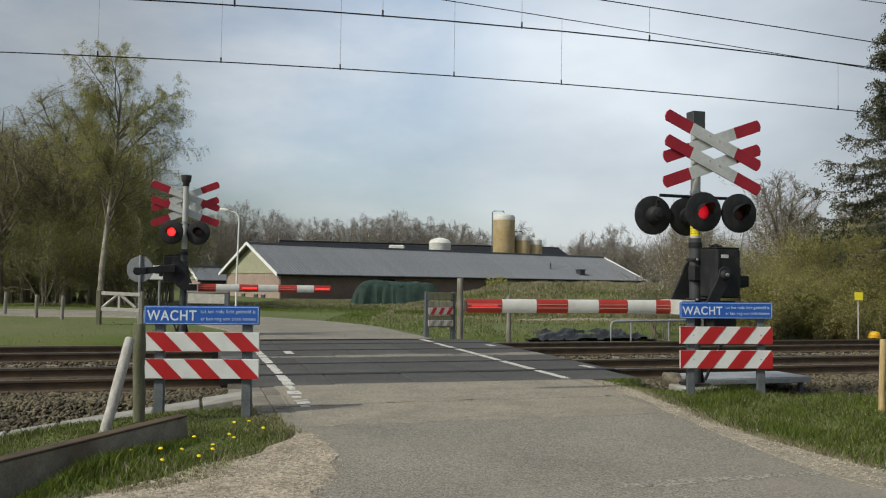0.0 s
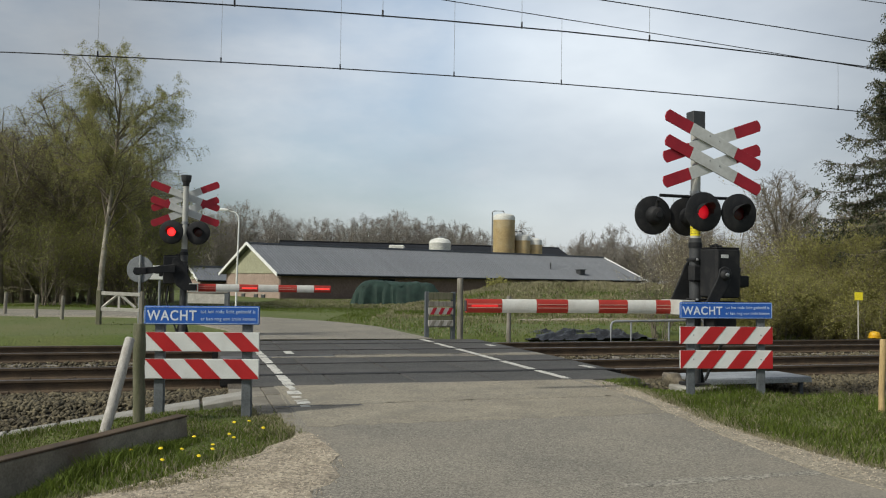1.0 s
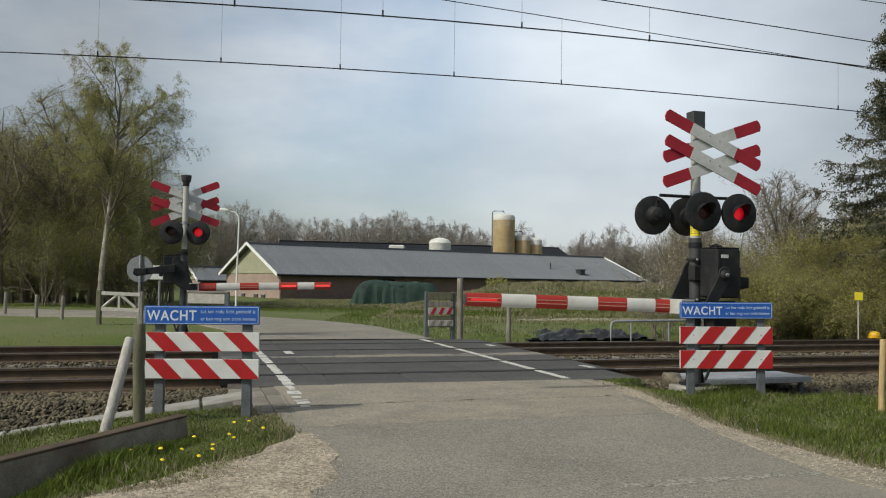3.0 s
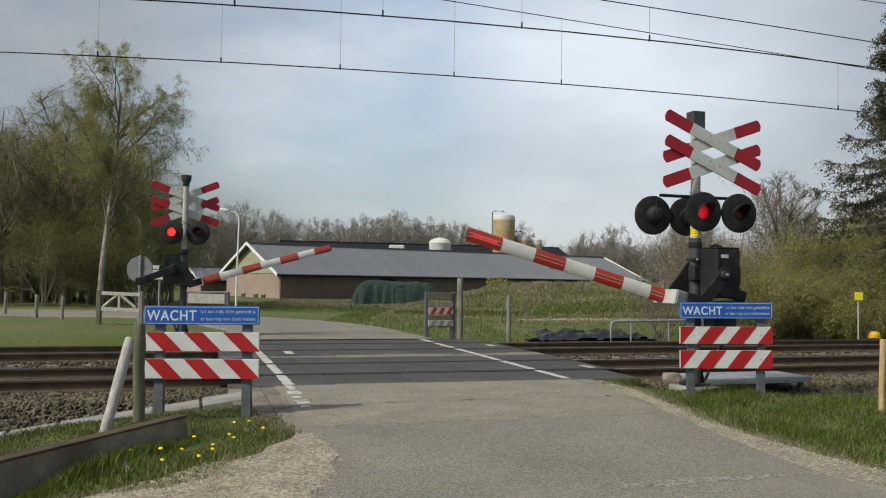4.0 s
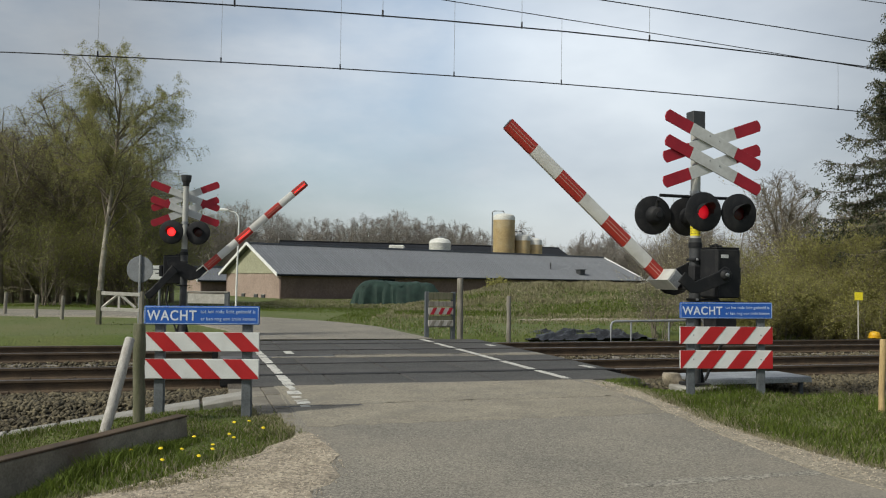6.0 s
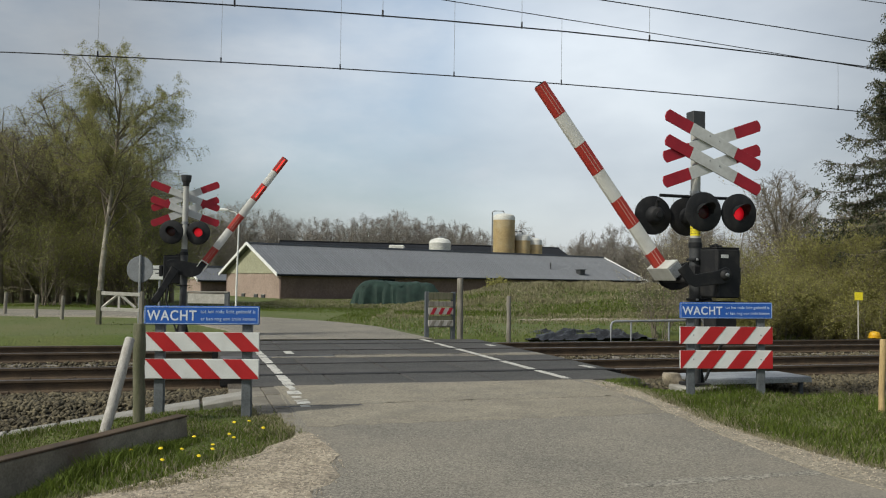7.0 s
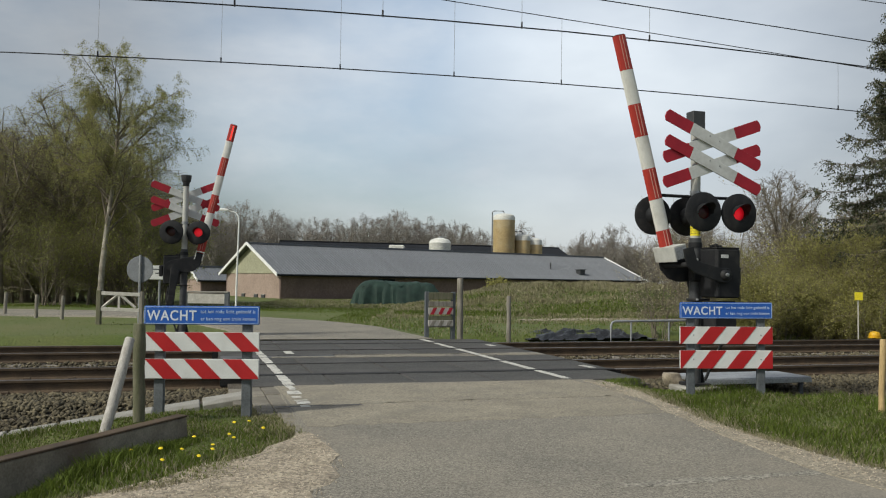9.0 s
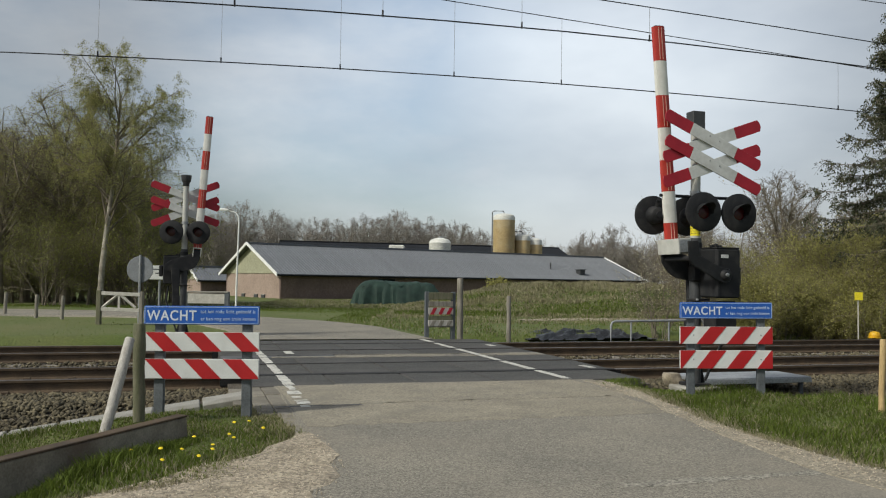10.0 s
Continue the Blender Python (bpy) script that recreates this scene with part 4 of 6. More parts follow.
def boom_arm(mast, key, px, pz, reach, bands, lights, y, side):
    """The barrier arm, turning about (px, y, pz): an elbow of two plates, a bracket, banded boom, counterweight."""
    arm = part("barrier_arm", Geo().plate([(-0.07, 0.08), (0.0, 0.11), (0.08, 0.08), (0.11, 0.0), (0.07, -0.10), (-0.14, -0.44), (-0.24, -0.51), (-0.46, -0.51), (-0.46, -0.36),
                                           (-0.27, -0.35), (-0.10, -0.04)], -0.50, -0.475), M_BLACK, mast,
               "black elbow plates of the barrier arm", m=pose(px, y, pz), bevel=0.006)
    part("elbow_plate", Geo().plate([(-0.16, 0.13), (-0.08, 0.22), (0.0, 0.25), (0.06, 0.2), (0.09, 0.05), (0.06, -0.14), (0.02, -0.30), (-0.06, -0.42), (-0.2, -0.5), (-0.46, -0.49), (-0.46, -0.36),
                                     (-0.37, -0.33), (-0.26, -0.10)], 0.145, 0.17), M_BLACK, arm, bevel=0.006)
    for x, z in ((0, 0), (-0.24, -0.43)):
        part("spacer", Geo().tube([(x, -0.49, z), (x, 0.165, z)], 0.035, 12), M_BLACK, arm)
    part("bracket", Geo().plate([(-0.50, -0.335), (-0.30, -0.335), (-0.30, -0.355), (-0.48, -0.355), (-0.48, -0.505), (-0.30, -0.505), (-0.30, -0.525), (-0.50, -0.525)], -0.30, 0.19),
         M_MAST, arm, "pale metal boom bracket", bevel=0.004)
    part("clamp_plate", Geo().box((-0.40, -0.305, -0.43), (0.16, 0.012, 0.17)), M_GREY, arm, bevel=0.004)
    # counterweight lever on the other side of the pivot
    part("counterweight", Geo().plate([(0.0, 0.10), (0.5, 0.02), (0.86, 0.0), (0.9, -0.10), (0.82, -0.17), (0.45, -0.12), (0.0, -0.10)], 0.175, 0.235), M_BLACK, arm, bevel=0.012)
    part("weight", Geo().box((0.74, 0.205, -0.075), (0.26, 0.12, 0.15)), M_BLACK, arm, bevel=0.012)
    # the boom: bands of white and orange-red sheet on a flat tube that grows slimmer to the tip
    x0, x1 = -0.46, -reach
    edges = [x0 + (x1 - x0) * b for b in bands]
    for i in range(len(edges) - 1):
        a, b = edges[i], edges[i + 1]
        red = (len(edges) - 2 - i) % 2 == 0
        ha, hb = (0.088 - 0.006 * (k - x0) / (x1 - x0) for k in (a, b))
        g = Geo()
        prof = [(-1, -0.6), (-0.6, -1), (0.6, -1), (1, -0.6), (1, 0.6), (0.6, 1), (-0.6, 1), (-1, 0.6)]
        n = 8
        vs = [(a, p[0] * 0.045, -0.43 + p[1] * ha) for p in prof] + [(b + 0.0015, p[0] * 0.045, -0.43 + p[1] * hb) for p in prof]
        fs = [(k, (k + 1) % n, (k + 1) % n + n, k + n) for k in range(n)] + [tuple(range(n)), tuple(range(2 * n - 1, n - 1, -1))]
        part("boom_band", g.add(vs, fs), M_BOOM_R if red else M_BOOM_W, arm, "orange-red reflective band" if red else "white reflective band")
        if red:
            for dz in (-0.022, 0.022):
                part("lamp_strip", Geo().box(((a + b) / 2, side * 0.047, -0.43 + dz), (abs(b - a) * 0.94, 0.005, 0.008)), M_STRIP, arm)
    part("end_cap", Geo().box((x1 - 0.004, 0, -0.43), (0.012, 0.07, 0.13)), M_DARKGREY, arm, bevel=0.003)
    # lamps in the boom: slim drums that show their glowing side when turned outwards
    for k, (f0, f1, name) in enumerate(lights):
        a, b = x0 + (x1 - x0) * f0, x0 + (x1 - x0) * f1
        g = Geo()
        n = 16
        for i in range(n):
            w0, w1 = 2 * math.pi * i / n, 2 * math.pi * (i + 1) / n
            mid = (w0 + w1) / 2
            # glowing third faces -y, or +y on the far side
            lit = 1 if math.cos(mid - (math.pi if side < 0 else 0)) > 0.72 else 0
            r = 0.030
            p = lambda w, x: (x, r * math.cos(w), r * math.sin(w))
            g.face([p(w0, a), p(w1, a), p(w1, b), p(w0, b)], lit)
        drum = part("boom_lamp", g, [M_BOOM_R, M_GLOW_TIP if key == "near" else M_GLOW_BOOM], arm, "red lamp in the boom", m=pose(0, side * 0.020, -0.43), fix=False)
        BOOM_KEYS[key + name] = drum
    BOOM_KEYS[key] = arm
    return arm


def barrier_panel(m, lean, width, label, posts_to, sign_z, boards):
    """Warning board: two grey posts, a blue text sign above two striped boards."""
    p = thing("warning_barrier", m, label, "barrier", "warning barriers")
    half = width / 2
    s1_top = sign_z[1] - 0.02
    for s, foot in zip((-1, 1), posts_to):
        x = s * (half - 0.15) + (0.02 if s > 0 else 0)
        part("post", Geo().box((x, 0.05, (s1_top + foot) / 2), (0.10, 0.055, s1_top - foot)), M_POST, p, "grey plastic post", bevel=0.008)
        part("post_cap", Geo().box((x, 0.05, s1_top + 0.005), (0.11, 0.065, 0.02)), M_POST, p, bevel=0.004)
    s0, s1 = sign_z
    zc, sh = (s0 + s1) / 2, s1 - s0
    sign = part("text_sign", Geo().box((0, 0, zc), (width, 0.03, sh)), M_BLUE, p, "blue sign with white lettering", bevel=0.01)
    # pale frame line
    for z in (s0 + 0.011, s1 - 0.011):
        part("frame_line", Geo().box((0, -0.0165, z), (width - 0.03, 0.003, 0.005)), M_SMALLTEXT, sign)
    for x in (-half + 0.013, half - 0.013):
        part("frame_line", Geo().box((x, -0.0165, zc), (0.005, 0.003, sh - 0.025)), M_SMALLTEXT, sign)
    up = Euler((radians(90), 0, 0)).to_matrix().to_4x4()
    letters("lettering", "WACHT", 0.142, M_LETTER, sign, Matrix.Translation((-half + 0.035, -0.017, zc - 0.05)) @ up, 0.0022, width=width * 0.425)
    letters("lettering", "tot het rode licht gedoofd is", 0.05, M_SMALLTEXT, sign, Matrix.Translation((-half + width * 0.49, -0.017, zc + 0.022)) @ up, 0.0004, width=width * 0.475)
    letters("lettering", "er kan nog een trein komen", 0.05, M_SMALLTEXT, sign, Matrix.Translation((-half + width * 0.49, -0.017, zc - 0.05)) @ up, 0.0004, width=width * 0.475)
    for top, bottom in boards:
        board = part("striped_board", Geo().box((0, 0, (top + bottom) / 2), (width, 0.028, top - bottom)), M_WHITE, p, "white board with red slanting stripes", bevel=0.004)
        h = top - bottom
        slant = 0.19 if lean > 0 else 0.178
        for k in range(4):
            # slanting bands cut to the board's outline
            base = -half + (0.017 + 0.388 * k if lean > 0 else 0.207 + 0.385 * (k - 1))
            if lean > 0:
                quad = [(base + slant, bottom), (base + slant + 0.185, bottom), (base + 0.185, top), (base, top)]
            else:
                quad = [(base, bottom), (base + 0.20, bottom), (base + slant + 0.20, top), (base + slant, top)]
            poly = quad
            for lim, keep in ((-half + 0.004, 1), (half - 0.004, -1)):
                out = []
                for i in range(len(poly)):
                    a, b = poly[i], poly[(i + 1) % len(poly)]
                    ia, ib = keep * (a[0] - lim) >= 0, keep * (b[0] - lim) >= 0
                    if ia:
                        out.append(a)
                    if ia != ib:
                        t = (lim - a[0]) / (b[0] - a[0])
                        out.append((lim, a[1] + (b[1] - a[1]) * t))
                poly = out
                if not poly:
                    break
            if len(poly) >= 3 and max(q[0] for q in poly) - min(q[0] for q in poly) > 0.02:
                part("stripe", Geo().plate(poly, -0.0185, -0.0135), M_RED, board, "red reflective stripe")
        for x in (-half + 0.17, half - 0.15):
            part("bolt", Geo().lathe([(0.0005, 0.018), (0.010, 0.016), (0.010, 0.0)], 8, at=(x, 0, (top + bottom) / 2), axis="Y"), M_GREY, board)
    return p


def old_panel():
    """The back of the same kind of board across the tracks: dark posts with grey weathered planks."""
    p = thing("warning_barrier", pose(-0.05, 19.75, 0, 0, 0, 17.2), "weathered back of a striped warning board on dark posts", "barrier", "warning barriers")
    for x in (-0.33, 0.33):
        part("post", Geo().box((x, 0, 0.52), (0.10, 0.10, 1.16)), M_POST, p, bevel=0.01)
    for i, (z, h, mt) in enumerate(((1.0, 0.17, M_WOOD_MOSS), (0.81, 0.12, M_WOOD), (0.46, 0.12, M_WOOD_MOSS), (0.32, 0.14, M_WOOD))):
        part("plank", Geo().box((0, -0.06, z), (0.60, 0.03, h)), mt, p, bevel=0.005)
    board = part("striped_board", Geo().box((0, -0.075, 0.64), (0.62, 0.03, 0.16)), M_WOOD_PALE, p, "faded striped board", bevel=0.004)
    for k in range(3):
        b = -0.27 + 0.2 * k
        part("stripe", Geo().plate([(b, 0.56), (b + 0.09, 0.56), (b + 0.17, 0.72), (b + 0.08, 0.72)], -0.095, -0.0905), M_CROSS_R, board)
    board2 = part("striped_board", Geo().box((0, -0.075, 0.35), (0.62, 0.03, 0.14)), M_WOOD_PALE, p, "faded striped board", bevel=0.004)
    for k in range(3):
        b = -0.27 + 0.2 * k
        part("stripe", Geo().plate([(b, 0.285), (b + 0.09, 0.285), (b + 0.16, 0.415), (b + 0.07, 0.415)], -0.095, -0.0905), M_WOOD, board2)


def round_post(name, foot, head, r, mat, label, category="post", group="", parent=None, rings=6, seed=0):
    """An uneven round wooden post from foot to head, sawn top with a chamfer."""
    rnd = random.Random(seed)
    foot, head = Vector(foot), Vector(head)
    pts = [foot + (head - foot) * (i / rings) + Vector((rnd.uniform(-1, 1), rnd.uniform(-1, 1), 0)) * r * 0.08 for i in range(rings)]
    pts += [head - (head - foot).normalized() * r * 0.3, head]
    rad = [r * rnd.uniform(0.94, 1.06) for _ in range(rings)] + [r * 0.97, r * 0.8]
    ob = part(name, Geo().tube(pts, rad, 12), mat, parent)
    return tagged(ob, label, category, group) if parent is None else ob


def near_left():
    round_post("wooden_post", (-2.84, 7.8, -0.35), (-2.87, 7.8, 0.92), 0.056, M_WOOD_MOSS, "mossy upright wooden post beside the barrier", "post", seed=1)
    round_post("leaning_post", (-2.97, 7.25, -0.12), (-2.90, 7.66, 0.79), 0.046, M_WOOD_PALE, "bleached post leaning on the mossy one", "post", seed=2)
    # low retaining beam with a rusty steel edge
    beam = thing("retaining_beam", Matrix(), "stained concrete beam with a rusty steel top edge", "retaining beam")
    a, b = Vector((-2.86, 5.2, 0.18)), Vector((-2.22, 7.1, 0.18))
    d = (b - a).normalized()
    yaw = math.degrees(math.atan2(d.y, d.x))
    ln = (b - a).length + 2.4
    mid = b - d * ln / 2
    place = pose(mid.x, mid.y, mid.z - 0.13, 0, 0, yaw)
    body = part("beam", Geo().plate([(-ln / 2, -0.25), (ln / 2 + 0.05, -0.25), (ln / 2, 0.12), (-ln / 2, 0.12)], -0.05, 0.05), M_CONC_DARK, beam, m=place, bevel=0.012)
    part("steel_edge", Geo().box((0, 0.0, 0.128), (ln, 0.112, 0.016)), M_RUST, beam, m=place, bevel=0.004)
    # concrete trough lids that climb to the road
    path = thing("cable_trough", Matrix(), "row of grey concrete trough lids beside the ballast", "cable trough", kind="structure")
    lid = Geo().box((0, 0, -0.05), (0.475, 0.54, 0.1)).mesh("lid", M_CONC, bevel=0.01)
    for i in range(22):
        u = 0.42 - 0.5 * i
        v = 9.72
        z = -0.145 * min(max(0.6 - u, 0.0), 3.6) + 0.018
        slope = 8.3 if u > -3.0 else 0.0
        part("lid", lid, None, path, m=on(u, v, z + random.uniform(-0.006, 0.006), random.uniform(-1.2, 1.2), -slope, random.uniform(-0.8, 0.8)))


def near_right():
    # low steel platform beside the rails, and a boulder
    t = thing("steel_platform", on(7.95, 10.5, 0), "low grey galvanised steel platform on short legs", "platform")
    part("deck_plate", Geo().box((0, 0, 0.0), (1.95, 0.75, 0.05)), M_GREY, t, bevel=0.006)
    part("front_edge", Geo().box((0, -0.385, -0.025), (1.95, 0.02, 0.07)), M_GREY, t, bevel=0.004)
    for x in (-0.85, 0.0, 0.85):
        for y in (-0.3, 0.3):
            part("leg", Geo().box((x, y, -0.25), (0.06, 0.05, 0.46)), M_POST, t, bevel=0.004)
    bm = bmesh.new()
    bmesh.ops.create_icosphere(bm, subdivisions=3, radius=0.13)
    for v in bm.verts:
        k = 1 + 0.5 * noise.noise(v.co * 9) + 0.2 * noise.noise(v.co * 26)
        v.co = Vector((v.co.x * 1.05 * k, v.co.y * 0.9 * k, v.co.z * 1.05 * k))
        v.co.z = max(min(v.co.z, 0.085), -0.1)
    me = bpy.data.meshes.new("boulder")
    bm.to_mesh(me)
    bm.free()
    me.materials.append(M_STONE)
    me.polygons.foreach_set("use_smooth", [True] * len(me.polygons))
    b = new("boulder", me)
    b.matrix_basis = on(6.32, 9.75, 0.08)
    tagged(b, "rough pale boulder at the foot of the ballast", "stone")
    round_post("pine_post", (4.83, 9.05, -0.3), (4.86, 9.05, 0.80), 0.032, M_WOOD_RAW, "raw yellowish pine post in the grass", "post", seed=3)


def far_things():
    # round traffic sign seen from behind, with a white board beside it
    s = thing("round_sign", pose(-8.86, 24, 0), "round grey sign seen from behind on a steel pole", "traffic sign")
    part("plate", Geo().lathe([(0.0005, 0.012), (0.375, 0.012), (0.39, 0.0), (0.375, -0.012), (0.0005, -0.012)], 32, at=(0, 0, 1.56), axis="Y"), M_SIGNBACK, s, "grey metal disc")
    part("pole", Geo().tube([(0.02, -0.05, -0.1), (0.02, -0.05, 1.98)], 0.035, 12), M_GREY, s)
    for z in (1.4, 1.72):
        part("clamp", Geo().box((0.02, -0.04, z), (0.12, 0.05, 0.03)), M_GREY, s)
    n = thing("notice_board", pose(-8.5, 24.6, 0), "small white notice board on a post", "notice board")
    part("board", Geo().box((0, 0, 1.48), (0.62, 0.03, 0.42)), M_WHITE, n, bevel=0.006)
    for i, (x, z, w) in enumerate(((-0.08, 1.58, 0.3), (0.06, 1.46, 0.34))):
        part("text_bar", Geo().box((x, -0.018, z), (w, 0.004, 0.03)), M_DARKGREY, n)
    part("post", Geo().tube([(0.0, 0.04, -0.1), (0.0, 0.04, 1.6)], 0.03, 10), M_GREY, n)
    # white field gate
    g = thing("field_gate", pose(-9.05, 23.0, 0), "worn white wooden gate with crossed braces", "gate")
    part("post", Geo().box((-0.56, 0, 0.46), (0.13, 0.13, 1.0)), M_WOOD_MOSS, g, "dark wooden gate post", bevel=0.015)
    part("post", Geo().box((0.62, 0.02, 0.44), (0.10, 0.10, 0.98)), M_WOOD, g, bevel=0.015)
    for z, w in ((0.86, 0.10), (0.42, 0.10)):
        part("rail", Geo().box((0.03, -0.02, z), (1.08, 0.05, w)), M_GATEWHITE, g, bevel=0.006, m=pose(0, 0, 0, 0, 1.5, 0))
    part("upright", Geo().box((0.0, -0.01, 0.64), (0.06, 0.04, 0.36)), M_GATEWHITE, g, bevel=0.005)
    for s in (-1, 1):
        a, b = Vector((s * 0.47, -0.01, 0.47)), Vector((s * 0.05, -0.01, 0.82))
        part("brace", Geo().tube([a, b], 0.04, 4), M_GATEWHITE, g)
    # trailer-like white trough behind the mast
    w = thing("white_guard_rail", pose(-6.9, 24.0, 0), "white boarded guard rail between grey posts", "guard rail")
    part("board", Geo().box((0, 0, 0.74), (1.25, 0.05, 0.30)), M_GATEWHITE, w, bevel=0.01)
    part("top_rail", Geo().box((0, 0.0, 0.93), (1.3, 0.09, 0.05)), M_CONC, w, bevel=0.008)
    for x in (-0.6, 0.6):
        part("post", Geo().box((x, 0.03, 0.42), (0.14, 0.12, 1.06)), M_POST, w, bevel=0.012)
    # fence posts along the lane
    me = None
    for i, (x, y, h) in enumerate(((-14.9, 28.0, 0.78), (-12.95, 26.2, 0.74), (-11.75, 25.4, 0.72), (-17.3, 30.3, 0.8), (-19.8, 32.6, 0.8))):
        gz = float(ground_z(x, y))
        round_post("fence_post", (x, y, gz - 0.1), (x + 0.02, y, gz + h), 0.055, M_WOOD, "short grey wooden fence post in the grass", "fence post", "fence posts by the lane", seed=10 + i)
    for i, (x, y, h, r) in enumerate(((0.44, 19.85, 1.44, 0.075), (1.64, 20.1, 1.02, 0.055))):
        round_post("wooden_stake", (x, y, -0.3), (x - 0.01, y, h), r, M_WOOD, "tall grey wooden stake beside the rails", "post", "stakes beside the rails", seed=20 + i)
    # galvanised hoop rail
    h = thing("hoop_rail", pose(4.22, 20.5, 0, 0, 0, 14), "galvanised tubular hoop rail", "rail")
    pts = [(0, 0, -0.4), (0, 0, 0.30), (0.03, 0, 0.38), (0.1, 0, 0.42), (2.5, 0, 0.46), (2.57, 0, 0.42), (2.6, 0, 0.34), (2.6, 0, -0.4)]
    part("tube", Geo().tube(pts, 0.03, 10), M_GREY, h)
    part("upright", Geo().tube([(0.55, 0, -0.4), (0.55, 0, 0.42)], 0.026, 10), M_GREY, h)
    part("upright", Geo().tube([(1.6, 0, -0.4), (1.6, 0, 0.44)], 0.026, 10), M_GREY, h)
    # small yellow sign and a yellow lamp on the far side of the rails
    y = thing("marker_sign", pose(11.32, 22.3, 0), "small yellow square marker on a thin white pole", "marker sign")
    part("plate", Geo().box((0, 0, 1.12), (0.22, 0.02, 0.22)), M_YELLOW, y, bevel=0.004)
    part("pole", Geo().tube([(0.0, 0.03, -0.4), (0.0, 0.03, 1.15)], 0.018, 8), M_GATEWHITE, y)
    d = thing("marker_light", pose(11.75, 22.3, 0), "yellow domed marker on a short foot", "marker light")
    part("dome", Geo().lathe([(0.14, 0.02), (0.15, 0.06), (0.14, 0.11), (0.11, 0.155), (0.05, 0.175), (0.0005, 0.18)], 20), M_DOME, d)
    part("brim", Geo().lathe([(0.0005, 0.0), (0.17, 0.0), (0.17, 0.03), (0.14, 0.03)], 20), M_DOME, d)
    part("foot", Geo().tube([(0, 0, -0.5), (0, 0, 0.01)], 0.05, 10), M_DARKGREY, d)
    # street lamp by the lane
    l = thing("street_lamp", pose(-9.55, 38, -0.13), "tall pale street lamp with a curved arm", "street lamp")
    part("pole", Geo().tube([(0.0, 0, 0), (0.02, 0, 2.0), (0.05, 0, 4.1), (0.0, 0, 4.35), (-0.12, 0, 4.52), (-0.45, 0, 4.6)], [0.05, 0.042, 0.034, 0.03, 0.027, 0.024], 10), M_VERGE, l)
    part("lantern", Geo().plate([(-1.1, 4.64), (-1.0, 4.58), (-0.5, 4.56), (-0.4, 4.62), (-0.5, 4.68), (-0.95, 4.72)], -0.11, 0.11), M_VERGE, l, bevel=0.03)
    # tarpaulin-covered stack
    t = thing("covered_stack", pose(-3.35, 60, -0.5, 0, 0, 6), "long stack under a dark green tarpaulin", "tarpaulin stack")
    nx, ny = 46, 22
    vs = []
    for j in range(ny + 1):
        for i in range(nx + 1):
            a, b = i / nx * 2 - 1, j / ny * 2 - 1
            h = 1.74 * (1 - abs(a) ** 10) ** 0.7 * (1 - abs(b) ** 6) ** 0.7
            h *= 1 - 0.08 * (a > 0.5) - 0.04 * math.sin(a * 5 + 1)
            x, y = a * 3.15 * (1 + 0.05 * (1 - h / 1.78)), b * 1.6 * (1 + 0.12 * (1 - h / 1.78))
            wr = (0.25 - abs(noise.noise(Vector((a * 5, b * 3, 0.3))))) * 0.42 + (0.2 - abs(noise.noise(Vector((a * 11, b * 8, 1.3))))) * 0.2
            vs.append((x + wr * 0.7, y + wr * 1.2, max(0.0, h + wr * (0.65 if h > 1.3 else 0.3))))
    fs = [(j * (nx + 1) + i, j * (nx + 1) + i + 1, (j + 1) * (nx + 1) + i + 1, (j + 1) * (nx + 1) + i) for j in range(ny) for i in range(nx)]
    part("tarpaulin", Geo().add(vs, fs), M_TARP, t)
    # crumpled black plastic on the ground beyond the rails
    c = thing("plastic_sheet", pose(3.95, 22.5, -0.03, 0, 0, 15), "crumpled black plastic sheeting lying on the ground", "plastic sheet")
    nx, ny = 60, 22
    vs = []
    for j in range(ny + 1):
        for i in range(nx + 1):
            a, b = i / nx * 2 - 1, j / ny * 2 - 1
            w = noise.noise(Vector((a * 5, b * 4, 7.3))) * 0.26 + (0.3 - abs(noise.noise(Vector((a * 9, b * 6, 2.3))))) * 0.34 - 0.02
            edge = (1 - abs(a) ** 4) * (1 - abs(b) ** 4)
            vs.append((a * 1.9 + w * 0.5, b * 0.9 + 0.5 * noise.noise(Vector((a * 2, 0, 4))) + w * 0.3, 0.02 + (edge * w * 0.75 if w > 0 else -0.05) - 0.06 * (1 - edge)))
    fs = [(j * (nx + 1) + i, j * (nx + 1) + i + 1, (j + 1) * (nx + 1) + i + 1, (j + 1) * (nx + 1) + i) for j in range(ny) for i in range(nx)]
    part("sheet", Geo().add(vs, fs), M_FOIL, c)


